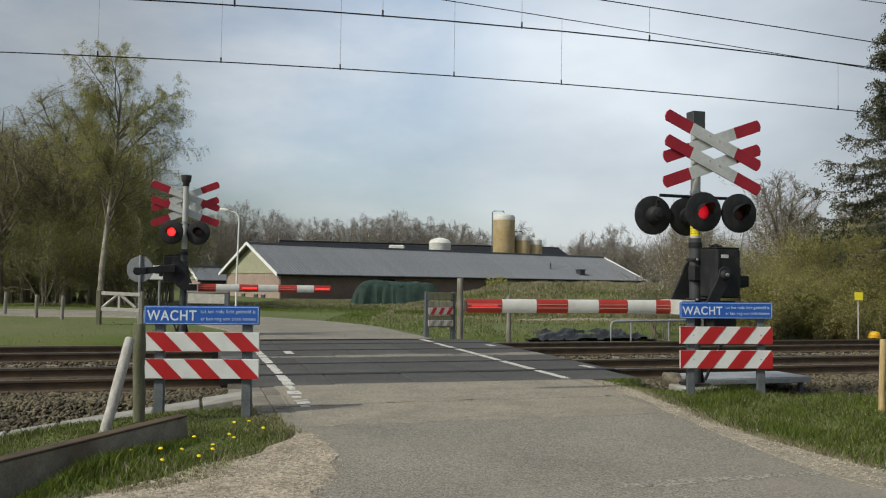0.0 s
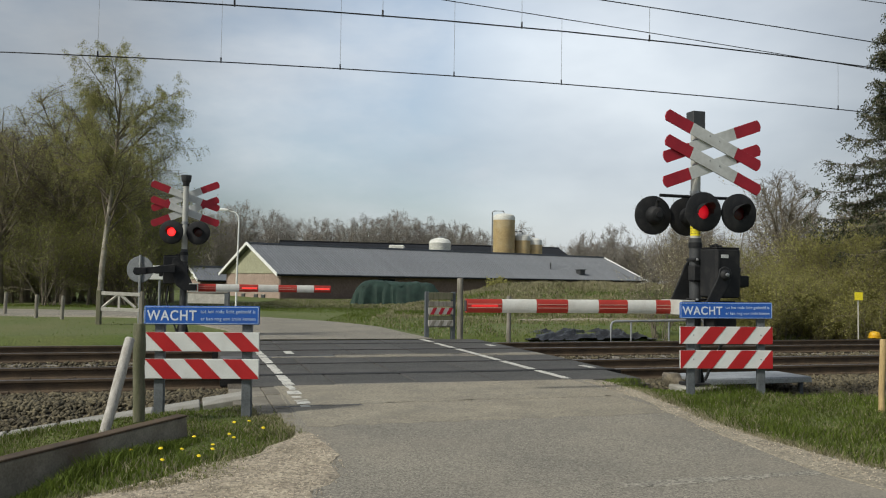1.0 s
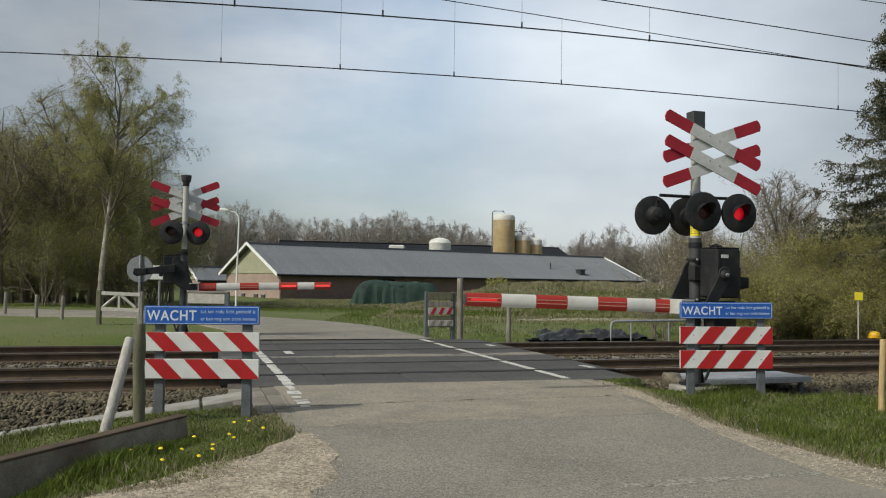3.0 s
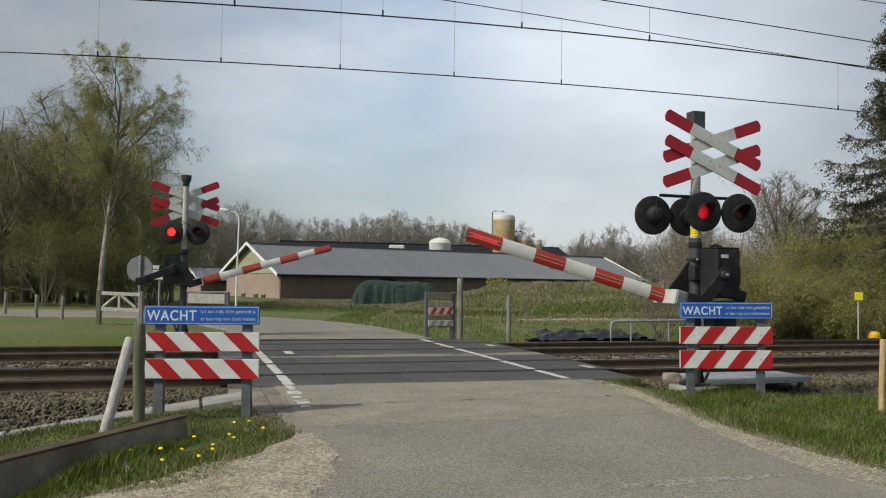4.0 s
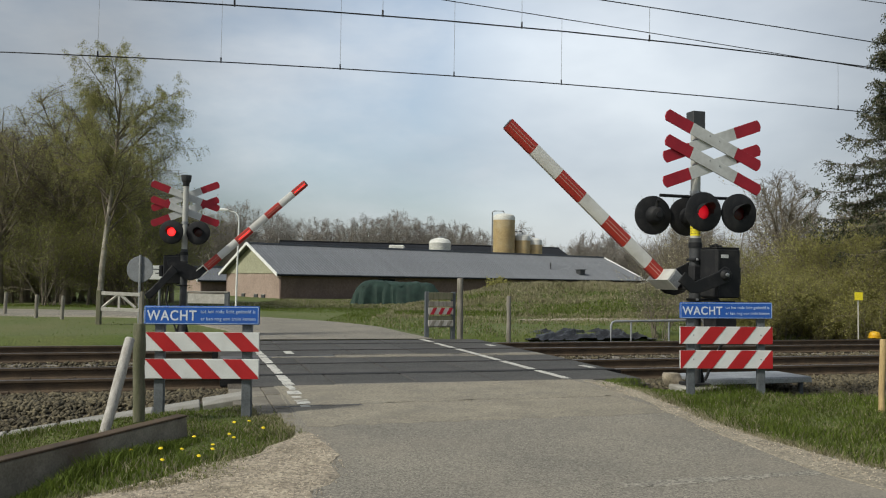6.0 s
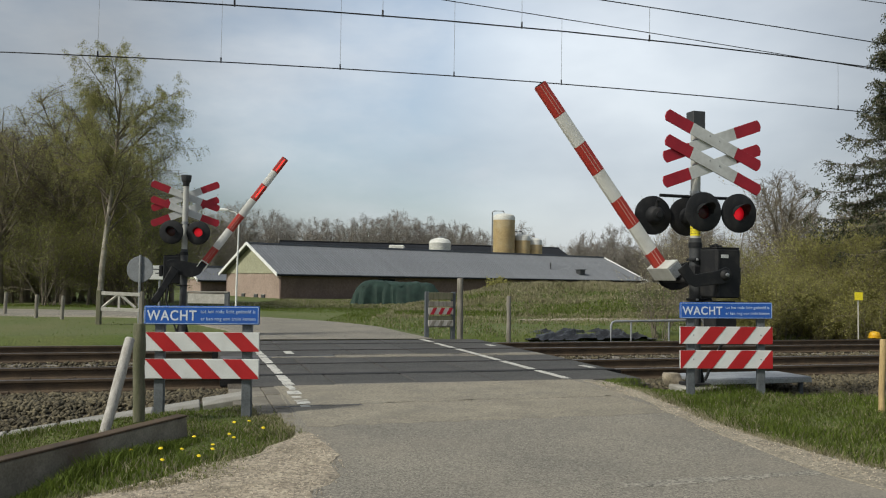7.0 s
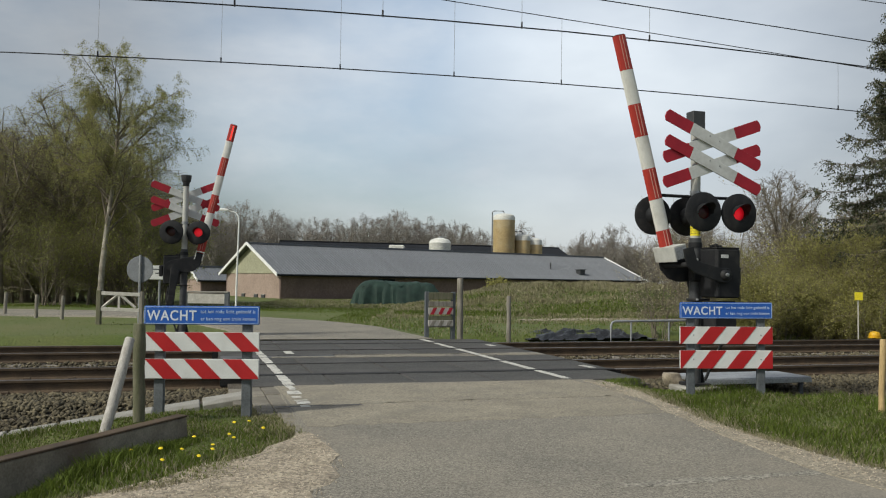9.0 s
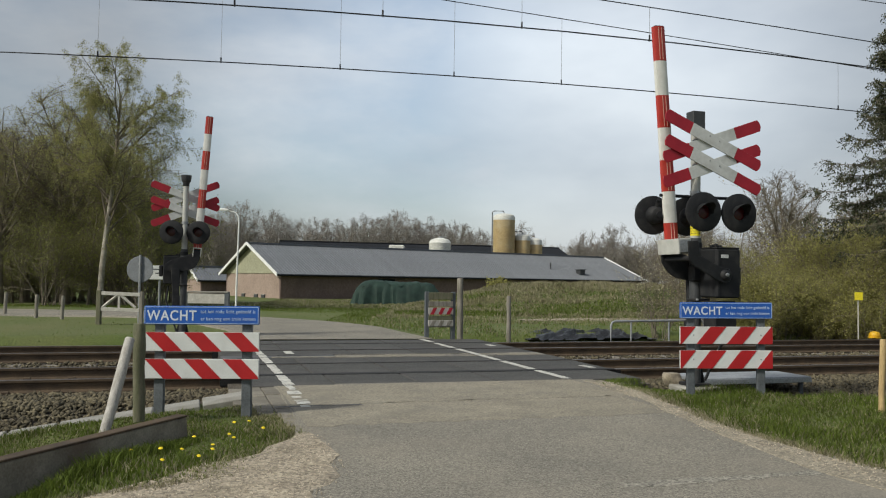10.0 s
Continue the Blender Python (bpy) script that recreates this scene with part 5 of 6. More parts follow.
# ---- farm ----
def barn(name, m, length, half, base, eave, ridge, roof_mat, wall_mat, gable_low, gable_high, label, sheets, verge=True):
    """A long low shed: x along the ridge from 0, y from the front wall inwards. Rooflines overhang the walls."""
    b = thing(name, m, label, "barn", "farm buildings")
    inset = 0.5
    wt = eave + (ridge - eave) * inset / half - 0.12
    part("wall", Geo().box((length / 2, inset + 0.15, (base + wt) / 2), (length - 1.2, 0.3, wt - base)), wall_mat, b, "brown brick long wall")
    part("wall", Geo().box((length / 2, 2 * half - inset - 0.15, (base + wt) / 2), (length - 1.2, 0.3, wt - base)), wall_mat, b)
    # the end at x = 0 faces the sun and takes the brightened brick
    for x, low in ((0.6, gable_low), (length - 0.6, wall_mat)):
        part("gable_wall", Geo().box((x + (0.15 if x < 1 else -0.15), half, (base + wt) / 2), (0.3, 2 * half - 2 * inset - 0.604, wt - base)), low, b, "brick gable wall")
        y0, y1 = inset, 2 * half - inset
        g = Geo()
        tri = [(y0 - 0.1, wt), (y1 + 0.1, wt), (half, ridge - 0.12)]
        xa, xb = x - 0.06, x + 0.2
        g.add([(xa, p[0], p[1]) for p in tri] + [(xb, p[0], p[1]) for p in tri], [(0, 1, 2), (5, 4, 3), (0, 3, 4, 1), (1, 4, 5, 2), (2, 5, 3, 0)])
        part("gable", g, gable_high, b, "cream sheet-clad gable")
    # roof sheets with a raised seam each
    w = length / sheets
    slope = math.atan2(ridge - eave, half)
    run = math.hypot(half, ridge - eave)
    sh = Geo().box((0, run / 2, 0), (w - 0.01, run, 0.05))
    for k in (-0.33, 0.0, 0.33):
        sh.plate([(k * w - 0.05, 0.02), (k * w + 0.05, 0.02), (k * w + 0.025, 0.075), (k * w - 0.025, 0.075)], 0.0, run)
    me = sh.mesh("roof_sheet", roof_mat, smooth=False)
    roof = part("roof", Geo().box((length / 2, half, ridge + 0.03), (length, 0.5, 0.06)), roof_mat, b, "ridge of the roof")
    for i in range(sheets):
        x = w * (i + 0.5)
        part("roof_sheet", me, None, roof, m=Matrix.Translation((x, 0, eave)) @ Matrix.Rotation(slope, 4, "X"))
        part("roof_sheet", me, None, roof, m=Matrix.Translation((x, 2 * half, eave)) @ Matrix.Rotation(math.pi, 4, "Z") @ Matrix.Rotation(slope, 4, "X"))
        part("ridge_cap", Geo().box((0, 0, 0), (w * 0.97, 0.5, 0.12)), roof_mat, roof, m=pose(x, half, ridge + 0.10))
    part("gutter", Geo().tube([(0, -0.05, eave - 0.06), (length, -0.05, eave - 0.06)], 0.09, 8), M_ROOF_DARK, b)
    if verge:
        for x in (-0.03, length + 0.03):
            for s in (0, 1):
                y0 = 0 if s == 0 else 2 * half
                a = Vector((x, y0 - (0.1 if s == 0 else -0.1), eave - 0.05))
                c = Vector((x, half, ridge + 0.05))
                g = Geo()
                g.add([(x - 0.04, a.y, a.z - 0.14), (x - 0.04, a.y, a.z + 0.16), (x - 0.04, c.y, c.z + 0.14), (x - 0.04, c.y, c.z - 0.16),
                       (x + 0.04, a.y, a.z - 0.14), (x + 0.04, a.y, a.z + 0.16), (x + 0.04, c.y, c.z + 0.14), (x + 0.04, c.y, c.z - 0.16)],
                      [(0, 1, 2, 3), (7, 6, 5, 4), (0, 4, 5, 1), (1, 5, 6, 2), (2, 6, 7, 3), (3, 7, 4, 0)])
                part("verge_board", g, M_VERGE, b, "white verge board")
    return b


def silo(x, y, r, top, mat, label, pipe=False, base=-0.6):
    s = thing("feed_silo", pose(x, y, base), label, "silo", "feed silos")
    h = top - base
    part("shell", Geo().lathe([(0.25, 0.6), (r, 2.6), (r, h - 0.95)], 28), mat, s)
    part("cap", Geo().lathe([(r, h - 0.95), (r * 1.01, h - 0.6), (r * 0.93, h - 0.3), (r * 0.6, h - 0.08), (r * 0.2, h), (0.0005, h)], 28), M_SILO_W, s, "white domed cap")
    for k in range(4):
        w = math.pi / 4 + k * math.pi / 2
        part("leg", Geo().tube([(r * 0.9 * math.cos(w), r * 0.9 * math.sin(w), 0), (r * 0.9 * math.cos(w), r * 0.9 * math.sin(w), 2.8)], 0.07, 6), M_GREY, s)
    if pipe:
        part("fill_pipe", Geo().tube([(-r - 0.12, -0.2, 0.5), (-r - 0.12, -0.2, h + 0.1), (-r * 0.9, -0.2, h + 0.3), (-0.1, -0.1, h + 0.3), (0.05, 0, h - 0.05)], 0.07, 8), M_DARKGREY, s)
    return s


def farm():
    barn("barn", pose(-15.16, 75, 0, 0, 0, 35), 50, 7.5, -0.9, 1.72, 4.74, M_ROOF, M_BRICK, M_BRICK_SUNLIT, M_GABLE,
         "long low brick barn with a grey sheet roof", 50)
    barn("barn", pose(-22.5, 114.3, 0, 0, 0, 13), 45.3, 11, -1.0, 3.6, 7.0, M_ROOF_DARK, M_BRICK, M_BRICK_SUNLIT, M_GABLE,
         "long barn with a dark roof behind the first", 40, verge=False)
    barn("shed", pose(-26.9, 90, 0, 0, 0, 35), 9, 3.2, -0.9, 1.0, 2.5, M_ROOF, M_BRICK, M_BRICK_SUNLIT, M_GABLE,
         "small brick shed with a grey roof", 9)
    # details of the first barn's face
    BM = pose(-15.16, 75, 0, 0, 0, 35)
    d = thing("barn_door", BM @ pose(12.0, 0.46, 0), "dark closed sliding door in the brick wall", "door")
    part("leaf", Geo().box((0, 0, 0.3), (1.9, 0.08, 2.3)), M_ROOF_DARK, d, bevel=0.02)
    part("track", Geo().box((0.5, -0.02, 1.44), (3.2, 0.1, 0.06)), M_DARKGREY, d)
    f = thing("vent_pipe", BM @ pose(36.4, 3.0, 2.94), "short dark vent pipe on the roof", "vent")
    part("pipe", Geo().tube([(0, 0, -0.1), (0, 0, 0.8)], 0.09, 8), M_DARKGREY, f)
    f = thing("roof_hatch", BM @ pose(40.0, 1.6, 2.35), "small dark hatch on the roof", "vent")
    part("box", Geo().box((0, 0, 0.3), (0.8, 0.8, 0.5)), M_DARKGREY, f, bevel=0.03)
    part("lid", Geo().box((0, 0, 0.6), (1.0, 1.0, 0.08)), M_DARKGREY, f)
    for i, yy in enumerate((4.4, 6.2, 9.5)):
        h = thing("gable_hatch", BM @ pose(0.56, yy, -0.62), "small dark hatch low in the gable wall", "hatch", "gable hatches")
        part("panel", Geo().box((0, 0, 0.2), (0.12, 0.8, 0.34)), M_DARKGREY, h)
        part("frame", Geo().box((-0.03, 0, 0.40), (0.14, 0.95, 0.05)), M_CONC, h)
    silo(8.3, 112, 1.5, 10.7, M_SILO, "tall tan feed silo with a white top", True)
    silo(10.95, 113, 1.1, 8.0, M_SILO, "shorter tan feed silo beside the tall one", True)
    silo(12.75, 114, 1.05, 7.5, M_SILO, "short ochre feed silo")
    t = thing("water_tank", pose(-0.4, 108, 0), "squat white round tank behind the barn", "tank")
    part("shell", Geo().lathe([(1.45, -0.6), (1.45, 6.2), (1.5, 6.3), (1.2, 6.75), (0.4, 7.0), (0.0005, 7.05)], 28), M_SILO_W, t)
    part("cap", Geo().lathe([(0.3, 7.0), (0.3, 7.2), (0.0005, 7.22)], 12), M_GREY, t)
    v = thing("roof_vent", pose(-6.1, 108, 0), "low white ridge vent", "vent")
    part("hood", Geo().box((0, 0, 5.6), (2.0, 1.2, 0.7)), M_SILO_W, v, bevel=0.1)
    part("stem", Geo().box((0, 0, 2.4), (1.4, 0.8, 6.2)), M_GREY, v)


# ---- plants ----
class Wood:
    """Tubes for limbs and twigs, gathered as arrays."""

    def __init__(self, seed):
        self.v, self.f, self.tips, self.r = [], [], [], random.Random(seed)
        self.n = 0

    def limb(self, pts, r0, r1, sides):
        k = self.n
        m = len(pts)
        for i, p in enumerate(pts):
            d = (pts[min(i + 1, m - 1)] - pts[max(i - 1, 0)])
            a = d.orthogonal().normalized()
            b = d.normalized().cross(a)
            r = r0 + (r1 - r0) * i / (m - 1)
            for s in range(sides):
                w = 6.2832 * s / sides
                q = p + (a * math.cos(w) + b * math.sin(w)) * r
                self.v.append((q.x, q.y, q.z))
        for i in range(m - 1):
            for s in range(sides):
                q = (s + 1) % sides
                self.f.append((k + i * sides + s, k + i * sides + q, k + (i + 1) * sides + q, k + (i + 1) * sides + s))
        self.n += m * sides

    def grow(self, p, d, length, radius, level, opt):
        r = self.r
        segs = opt["segs"][level]
        pts, q, e = [p.copy()], p.copy(), d.normalized()
        for i in range(segs):
            wob = opt["wobble"][level]
            e = (e + Vector((r.gauss(0, wob), r.gauss(0, wob), r.gauss(0, wob))) + Vector((0, 0, opt["lift"][level]))).normalized()
            q = q + e * (length / segs)
            pts.append(q.copy())
        last = level == len(opt["segs"]) - 1
        self.limb(pts, radius, radius * (0.3 if not last else 0.5), opt["sides"][level])
        if last:
            self.tips.append((pts, e))
            return
        n = opt["kids"][level]
        lo = opt["from"][level]
        for k in range(n):
            t = lo + (1 - lo) * (k + r.random()) / n
            x = t * segs
            i = min(int(x), segs - 1)
            at = pts[i].lerp(pts[i + 1], x - i)
            axis = (pts[i + 1] - pts[i]).normalized()
            side = axis.orthogonal().normalized()
            side.rotate(Matrix.Rotation(r.uniform(0, 6.283), 3, axis))
            ang = radians(r.gauss(*opt["angle"][level]))
            nd = axis * math.cos(ang) + side * math.sin(ang)
            ln = length * opt["ratio"][level] * (1.15 - 0.55 * t * opt["taper"]) * r.uniform(0.7, 1.2)
            self.grow(at, nd, ln, max(radius * (1 - 0.65 * t) * 0.55, opt["min_r"]), level + 1, opt)


def leaves(tips, per, size, seed, droop=0.0, spread=0.1, slim=0.5):
    """Small four-sided leaves scattered along the outer twigs."""
    rng = np.random.default_rng(seed)
    segs = np.array([[*a[i], *a[i + 1]] for a, _ in tips for i in range(len(a) - 1)])
    n = int(len(segs) * per)
    pick = segs[rng.integers(0, len(segs), n)]
    t = rng.random((n, 1))
    pos = pick[:, :3] * (1 - t) + pick[:, 3:] * t + rng.normal(0, spread, (n, 3))
    pos[:, 2] -= droop * rng.random(n)
    a = rng.normal(0, 1, (n, 3))
    a[:, 2] -= 0.6
    a /= np.linalg.norm(a, axis=1)[:, None]
    b = np.cross(a, rng.normal(0, 1, (n, 3)))
    b /= np.linalg.norm(b, axis=1)[:, None]
    s = size * rng.uniform(0.6, 1.3, (n, 1))
    vs = np.stack([pos - a * s, pos + b * s * slim, pos + a * s, pos - b * s * slim], 1).reshape(-1, 3)
    return vs, np.arange(n * 4).reshape(-1, 4)


BROAD = dict(segs=(7, 5, 4, 3), kids=(15, 9, 7), angle=((48, 12), (45, 14), (42, 16)), ratio=(0.52, 0.5, 0.48), sides=(8, 5, 4, 3),
             wobble=(0.06, 0.12, 0.16, 0.2), lift=(0.02, 0.06, 0.03, 0.0), taper=1.0, min_r=0.006)
BROAD["from"] = (0.22, 0.2, 0.15)
SHRUB = dict(segs=(5, 4, 3), kids=(9, 7), angle=((30, 14), (38, 16)), ratio=(0.55, 0.5), sides=(4, 3, 3),
             wobble=(0.1, 0.15, 0.2), lift=(0.03, 0.03, 0.0), taper=0.8, min_r=0.004)
SHRUB["from"] = (0.2, 0.15)
LOW = dict(SHRUB, kids=(10, 6), ratio=(0.5, 0.55))
LOW["from"] = (0.03, 0.05)


def make_tree(name, place, height, seed, opt, bark, leaf, per, size, label, category="tree", group="", r0=None, lean=(0, 0), droop=0.0, spread=0.12, stems=1, slim=0.5, limb_bark=None):
    w = Wood(seed)
    rr = w.r
    for k in range(stems):
        d = Vector((lean[0] + (rr.gauss(0, 0.28) if stems > 1 else 0), lean[1] + (rr.gauss(0, 0.28) if stems > 1 else 0), 1))
        p = Vector((rr.gauss(0, 0.25), rr.gauss(0, 0.25), -0.15)) if stems > 1 else Vector((0, 0, -0.2))
        w.grow(p, d, height * (rr.uniform(0.7, 1.0) if stems > 1 else 1.0), r0 or height * 0.017, 0, opt)
    t = thing(name, place, label, category, group)
    me = bpy.data.meshes.new("trunk")
    me.from_pydata(w.v, [], w.f)
    me.materials.append(bark)
    if limb_bark:
        me.materials.append(limb_bark)
        stem = opt["segs"][0] * opt["sides"][0]
        me.polygons.foreach_set("material_index", [0 if i < stem * 0.6 else 1 for i in range(len(me.polygons))])
    me.polygons.foreach_set("use_smooth", [True] * len(me.polygons))
    part("trunk", me, None, t)
    if leaf:
        part("crown", fields("crown", *leaves(w.tips, per, size, seed, droop, spread, slim), leaf), None, t)
    return t


def dome_tree(name, place, height, width, base, seed, counts, bark, leaf, per, size, label, group="", r0=0.3, min_r=0.01, sag=0.0, spread=0.08):
    """A broad-crowned tree: limbs fan from a low trunk and branch until twigs fill a lobed dome."""
    w = Wood(seed)
    r = w.r
    a, b = width / 2, (height - base) / 2
    mid = Vector((0, 0, base + b))
    shift = Vector((seed * 1.7, seed * 0.9, 0))

    def inside(p, lim=1.0):
        d = Vector(((p.x - mid.x) / a, (p.y - mid.y) / a, (p.z - mid.z) / b))
        if d.length < 1e-4:
            return p
        edge = lim * (1 + 0.30 * noise.noise(d.normalized() * 2.1 + shift))
        return p if d.length <= edge else mid + (p - mid) * (edge / d.length)

    def jitter(k):
        return Vector((r.gauss(0, k), r.gauss(0, k), r.gauss(0, k)))

    def bent(p, q, rise, wob, n):
        c = Vector((p.x + (q.x - p.x) * 0.4, p.y + (q.y - p.y) * 0.4, p.z + (q.z - p.z) * rise)) + jitter(wob)
        return [p * (1 - t) ** 2 + c * (2 * t * (1 - t)) + q * t * t for t in (i / n for i in range(n + 1))]

    top = base + 0.75 * b
    stem = [Vector((r.gauss(0, 0.04) * i, r.gauss(0, 0.04) * i, -0.2 + (top + 0.2) * i / 6)) for i in range(7)]
    w.limb(stem, r0, r0 * 0.3, 8)
    for k in range(counts[0]):
        dz = -0.5 + 1.48 * (k + 0.5) / counts[0]
        ang = k * 2.39996 + r.uniform(-0.3, 0.3)
        flat = math.sqrt(max(0, 1 - dz * dz))
        end = inside(mid + Vector((flat * math.cos(ang) * a, flat * math.sin(ang) * a, dz * b)) * r.uniform(0.8, 1.0), 0.92)
        f = 0.45 + 0.5 * (dz + 0.5) / 1.48
        x = f * 6
        start = stem[int(x)].lerp(stem[min(int(x) + 1, 6)], x - int(x))
        limb = bent(start, end, 0.62, a * 0.05, 7)
        rad = r0 * r.uniform(0.3, 0.48)
        w.limb(limb, rad, min_r * 1.2, 5)
        for _ in range(counts[1]):
            t = r.uniform(0.3, 1.0) * 6.999
            i = int(t)
            p = limb[i].lerp(limb[i + 1], t - i)
            out = ((p - mid).normalized() * 0.5 + jitter(0.55) + Vector((0, 0, 0.25))).normalized()
            q = inside(p + out * a * r.uniform(0.28, 0.5))
            sub = bent(p, q, 0.55, a * 0.03, 4)
            w.limb(sub, max(rad * 0.3, min_r * 1.3), min_r, 4 if min_r < 0.02 else 3)
            for _ in range(counts[2]):
                t = r.uniform(0.2, 1.0) * 3.999
                i = int(t)
                p2 = sub[i].lerp(sub[i + 1], t - i)
                d = ((p2 - mid).normalized() * 0.35 + jitter(0.6) + Vector((0, 0, 0.1))).normalized()
                q2 = inside(p2 + d * a * r.uniform(0.12, 0.27), 1.04) - Vector((0, 0, sag * r.random()))
                twig = bent(p2, q2, 0.75 if sag else 0.5, a * 0.015, 3 if sag else 2 if min_r < 0.02 else 1)
                w.limb(twig, min_r, min_r * 0.55, 3)
                w.tips.append((twig, d))
    t = thing(name, place, label, "tree", group)
    me = bpy.data.meshes.new("trunk")
    me.from_pydata(w.v, [], w.f)
    me.materials.append(bark)
    me.polygons.foreach_set("use_smooth", [True] * len(me.polygons))
    part("trunk", me, None, t)
    if leaf:
        part("crown", fields("crown", *leaves(w.tips, per, size, seed, sag * 0.3, spread), leaf), None, t)
    return t


def variant(opt, **kw):
    o = dict(opt)
    o.update(kw)
    return o


def on_ground(x, y, rz=0.0, s=1.0):
    m = pose(x, y, float(ground_z(x, y)), 0, 0, rz)
    return m @ Matrix.Scale(s, 4)


def set_copy(src, x, y, rz, s):
    ob = copy_thing(src, on_ground(x, y, rz))
    ob.scale = (s, s, s * 1.0)
    return ob


def woods():
    rnd = random.Random(12)
    # a tall birch with hanging twigs beside the gate, spreading trees left of it
    weep = variant(BROAD, segs=(10, 6, 4, 5), kids=(28, 12, 9), angle=((45, 9), (42, 14), (48, 20)), ratio=(0.43, 0.46, 0.56), sides=(8, 5, 3, 3),
                   wobble=(0.02, 0.10, 0.14, 0.12), lift=(0.012, 0.03, -0.05, -0.5), min_r=0.0042)
    weep["from"] = (0.34, 0.2, 0.15)
    make_tree("birch_tree", on_ground(-15.85, 38, 30), 10.2, 3, weep, M_BIRCH, M_LEAF_SPRING, 7.0, 0.026,
              "tall white-trunked birch with drooping twigs and first leaves", "tree", "trees by the lane", r0=0.15, lean=(0.02, 0), droop=0.1, spread=0.05, limb_bark=M_BARK)
    b = dome_tree("willow_tree", on_ground(-19.3, 42, 80), 11.2, 8.8, 2.6, 8, (24, 13, 13), M_BARK, M_LEAF_SPRING, 4.0, 0.030,
                  "spreading tree with forked limbs and young olive leaves", "trees by the lane", 0.3, 0.0065, 0.5)
    c2 = dome_tree("bare_limbed_tree", on_ground(-22.2, 41, 200), 9.6, 7.0, 2.4, 14, (22, 12, 12), M_BARK, M_LEAF_SPRING, 2.2, 0.029,
                   "dark forked tree with nearly bare limbs", "trees by the lane", 0.24, 0.0065, 0.35)
    for src, x, y, rz, sc in ((b, -17.4, 47.5, 150, 0.66), (b, -23.4, 46, 260, 0.92), (c2, -19.6, 49, 20, 1.15), (c2, -26.4, 46, 110, 1.05),
                              (b, -27.5, 50, 30, 0.95), (c2, -24.2, 52, 320, 1.15), (c2, -18.5, 56, 70, 0.8), (b, -31.5, 52, 200, 0.95), (c2, -22.5, 57, 170, 1.1)):
        set_copy(src, x, y, rz, sc)
    # thicket under them
    c = make_tree("thicket_shrub", on_ground(-18.5, 38.6), 4.2, 21, variant(SHRUB, kids=(11, 8)), M_BARK, M_LEAF_OLIVE, 3.0, 0.036, "dense olive-green thicket under the trees", "shrub", "thicket by the lane", r0=0.03, stems=12, spread=0.16)
    for i in range(26):
        y = rnd.uniform(44, 54) if i > 5 else rnd.uniform(40, 46)
        x = -y * (0.352 + 0.0125 * i) + rnd.uniform(-0.4, 0.4)
        set_copy(c, x, y, rnd.uniform(0, 360), rnd.uniform(0.35, 0.8) if i > 5 else rnd.uniform(0.9, 1.25))
    for i in range(16):
        y = rnd.uniform(54, 64)
        set_copy(c, -y * (0.345 + 0.016 * i), y, rnd.uniform(0, 360), rnd.uniform(1.1, 1.6))
    # slender trunks standing in the thicket
    y1 = make_tree("young_tree", on_ground(-17.5, 40.5), 6.4, 23, variant(BROAD, kids=(12, 6, 5), ratio=(0.28, 0.5, 0.5)), M_BARK, M_LEAF_SPRING, 4, 0.03, "slender young tree with sparse leaves", "tree", "trees by the lane", r0=0.075)
    for i in range(14):
        y = rnd.uniform(43.5, 53)
        set_copy(y1, -y * (0.36 + 0.0135 * i) + rnd.uniform(-0.4, 0.4), y, rnd.uniform(0, 360), rnd.uniform(0.7, 1.15))
    # far belt of bare trees with rounded crowns, haze painted into their bark
    kinds = []
    for i in range(5):
        kinds.append(dome_tree("bare_tree", on_ground(-58 + 26 * i, 205 + 4 * i, 40 * i), 18.5, 10.5, 4.5, 60 + i, (20, 11, 11), M_BARK_HAZED, None, 0, 0,
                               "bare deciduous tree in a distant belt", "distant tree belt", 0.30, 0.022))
    for i in range(72):
        x = -84 + i * 2.1 + rnd.uniform(-2.0, 2.0)
        y = rnd.uniform(198, 226)
        high = float(np.interp(x * 210 / y, [-100, -58, -40, -10, 2, 8, 18, 30, 36, 44, 80], [1.15, 1.08, 0.98, 0.96, 0.94, 0.78, 0.62, 0.66, 0.86, 0.66, 0.7]))
        set_copy(kinds[i % 5], x, y, rnd.uniform(0, 360), 1.12 * high * rnd.choice((0.68, 0.78, 0.86, 0.93, 1.0)))
    under = make_tree("hedge_shrub", on_ground(-70, 186), 6.5, 31, variant(SHRUB, kids=(10, 8), min_r=0.03), M_BARK_HAZED, None, 0, 0, "brown leafless hedge in the distance", "shrub", "distant hedge", r0=0.06, stems=16)
    for i in range(64):
        set_copy(under, -104 + i * 3.0 + rnd.uniform(-1, 1), rnd.uniform(244, 262), rnd.uniform(0, 360), rnd.uniform(1.3, 1.9))
    # round bare tree on the right, and nearer shrubs before it
    rt = dome_tree("bare_tree", on_ground(26.6, 64, 10), 10.9, 6.0, 2.6, 77, (26, 15, 14), M_BARK, None, 0, 0, "rounded bare tree behind the shrubs", "bare trees behind the shrubs", 0.24, 0.010)
    for x, y, sc in ((22.0, 74, 0.72), (31.5, 72, 0.82), (26.5, 82, 0.75), (35.5, 70, 0.8), (39.0, 76, 0.95), (29.0, 66, 0.6)):
        set_copy(rt, x, y, rnd.uniform(0, 360), sc)
    d = make_tree("flowering_shrub", on_ground(13.5, 29), 3.0, 41, SHRUB, M_BARK, M_LEAF_GREEN, 3.2, 0.036, "tangled shrub with fresh yellow-green leaves", "shrub", "shrubs beyond the rails", r0=0.022, stems=16, spread=0.08)
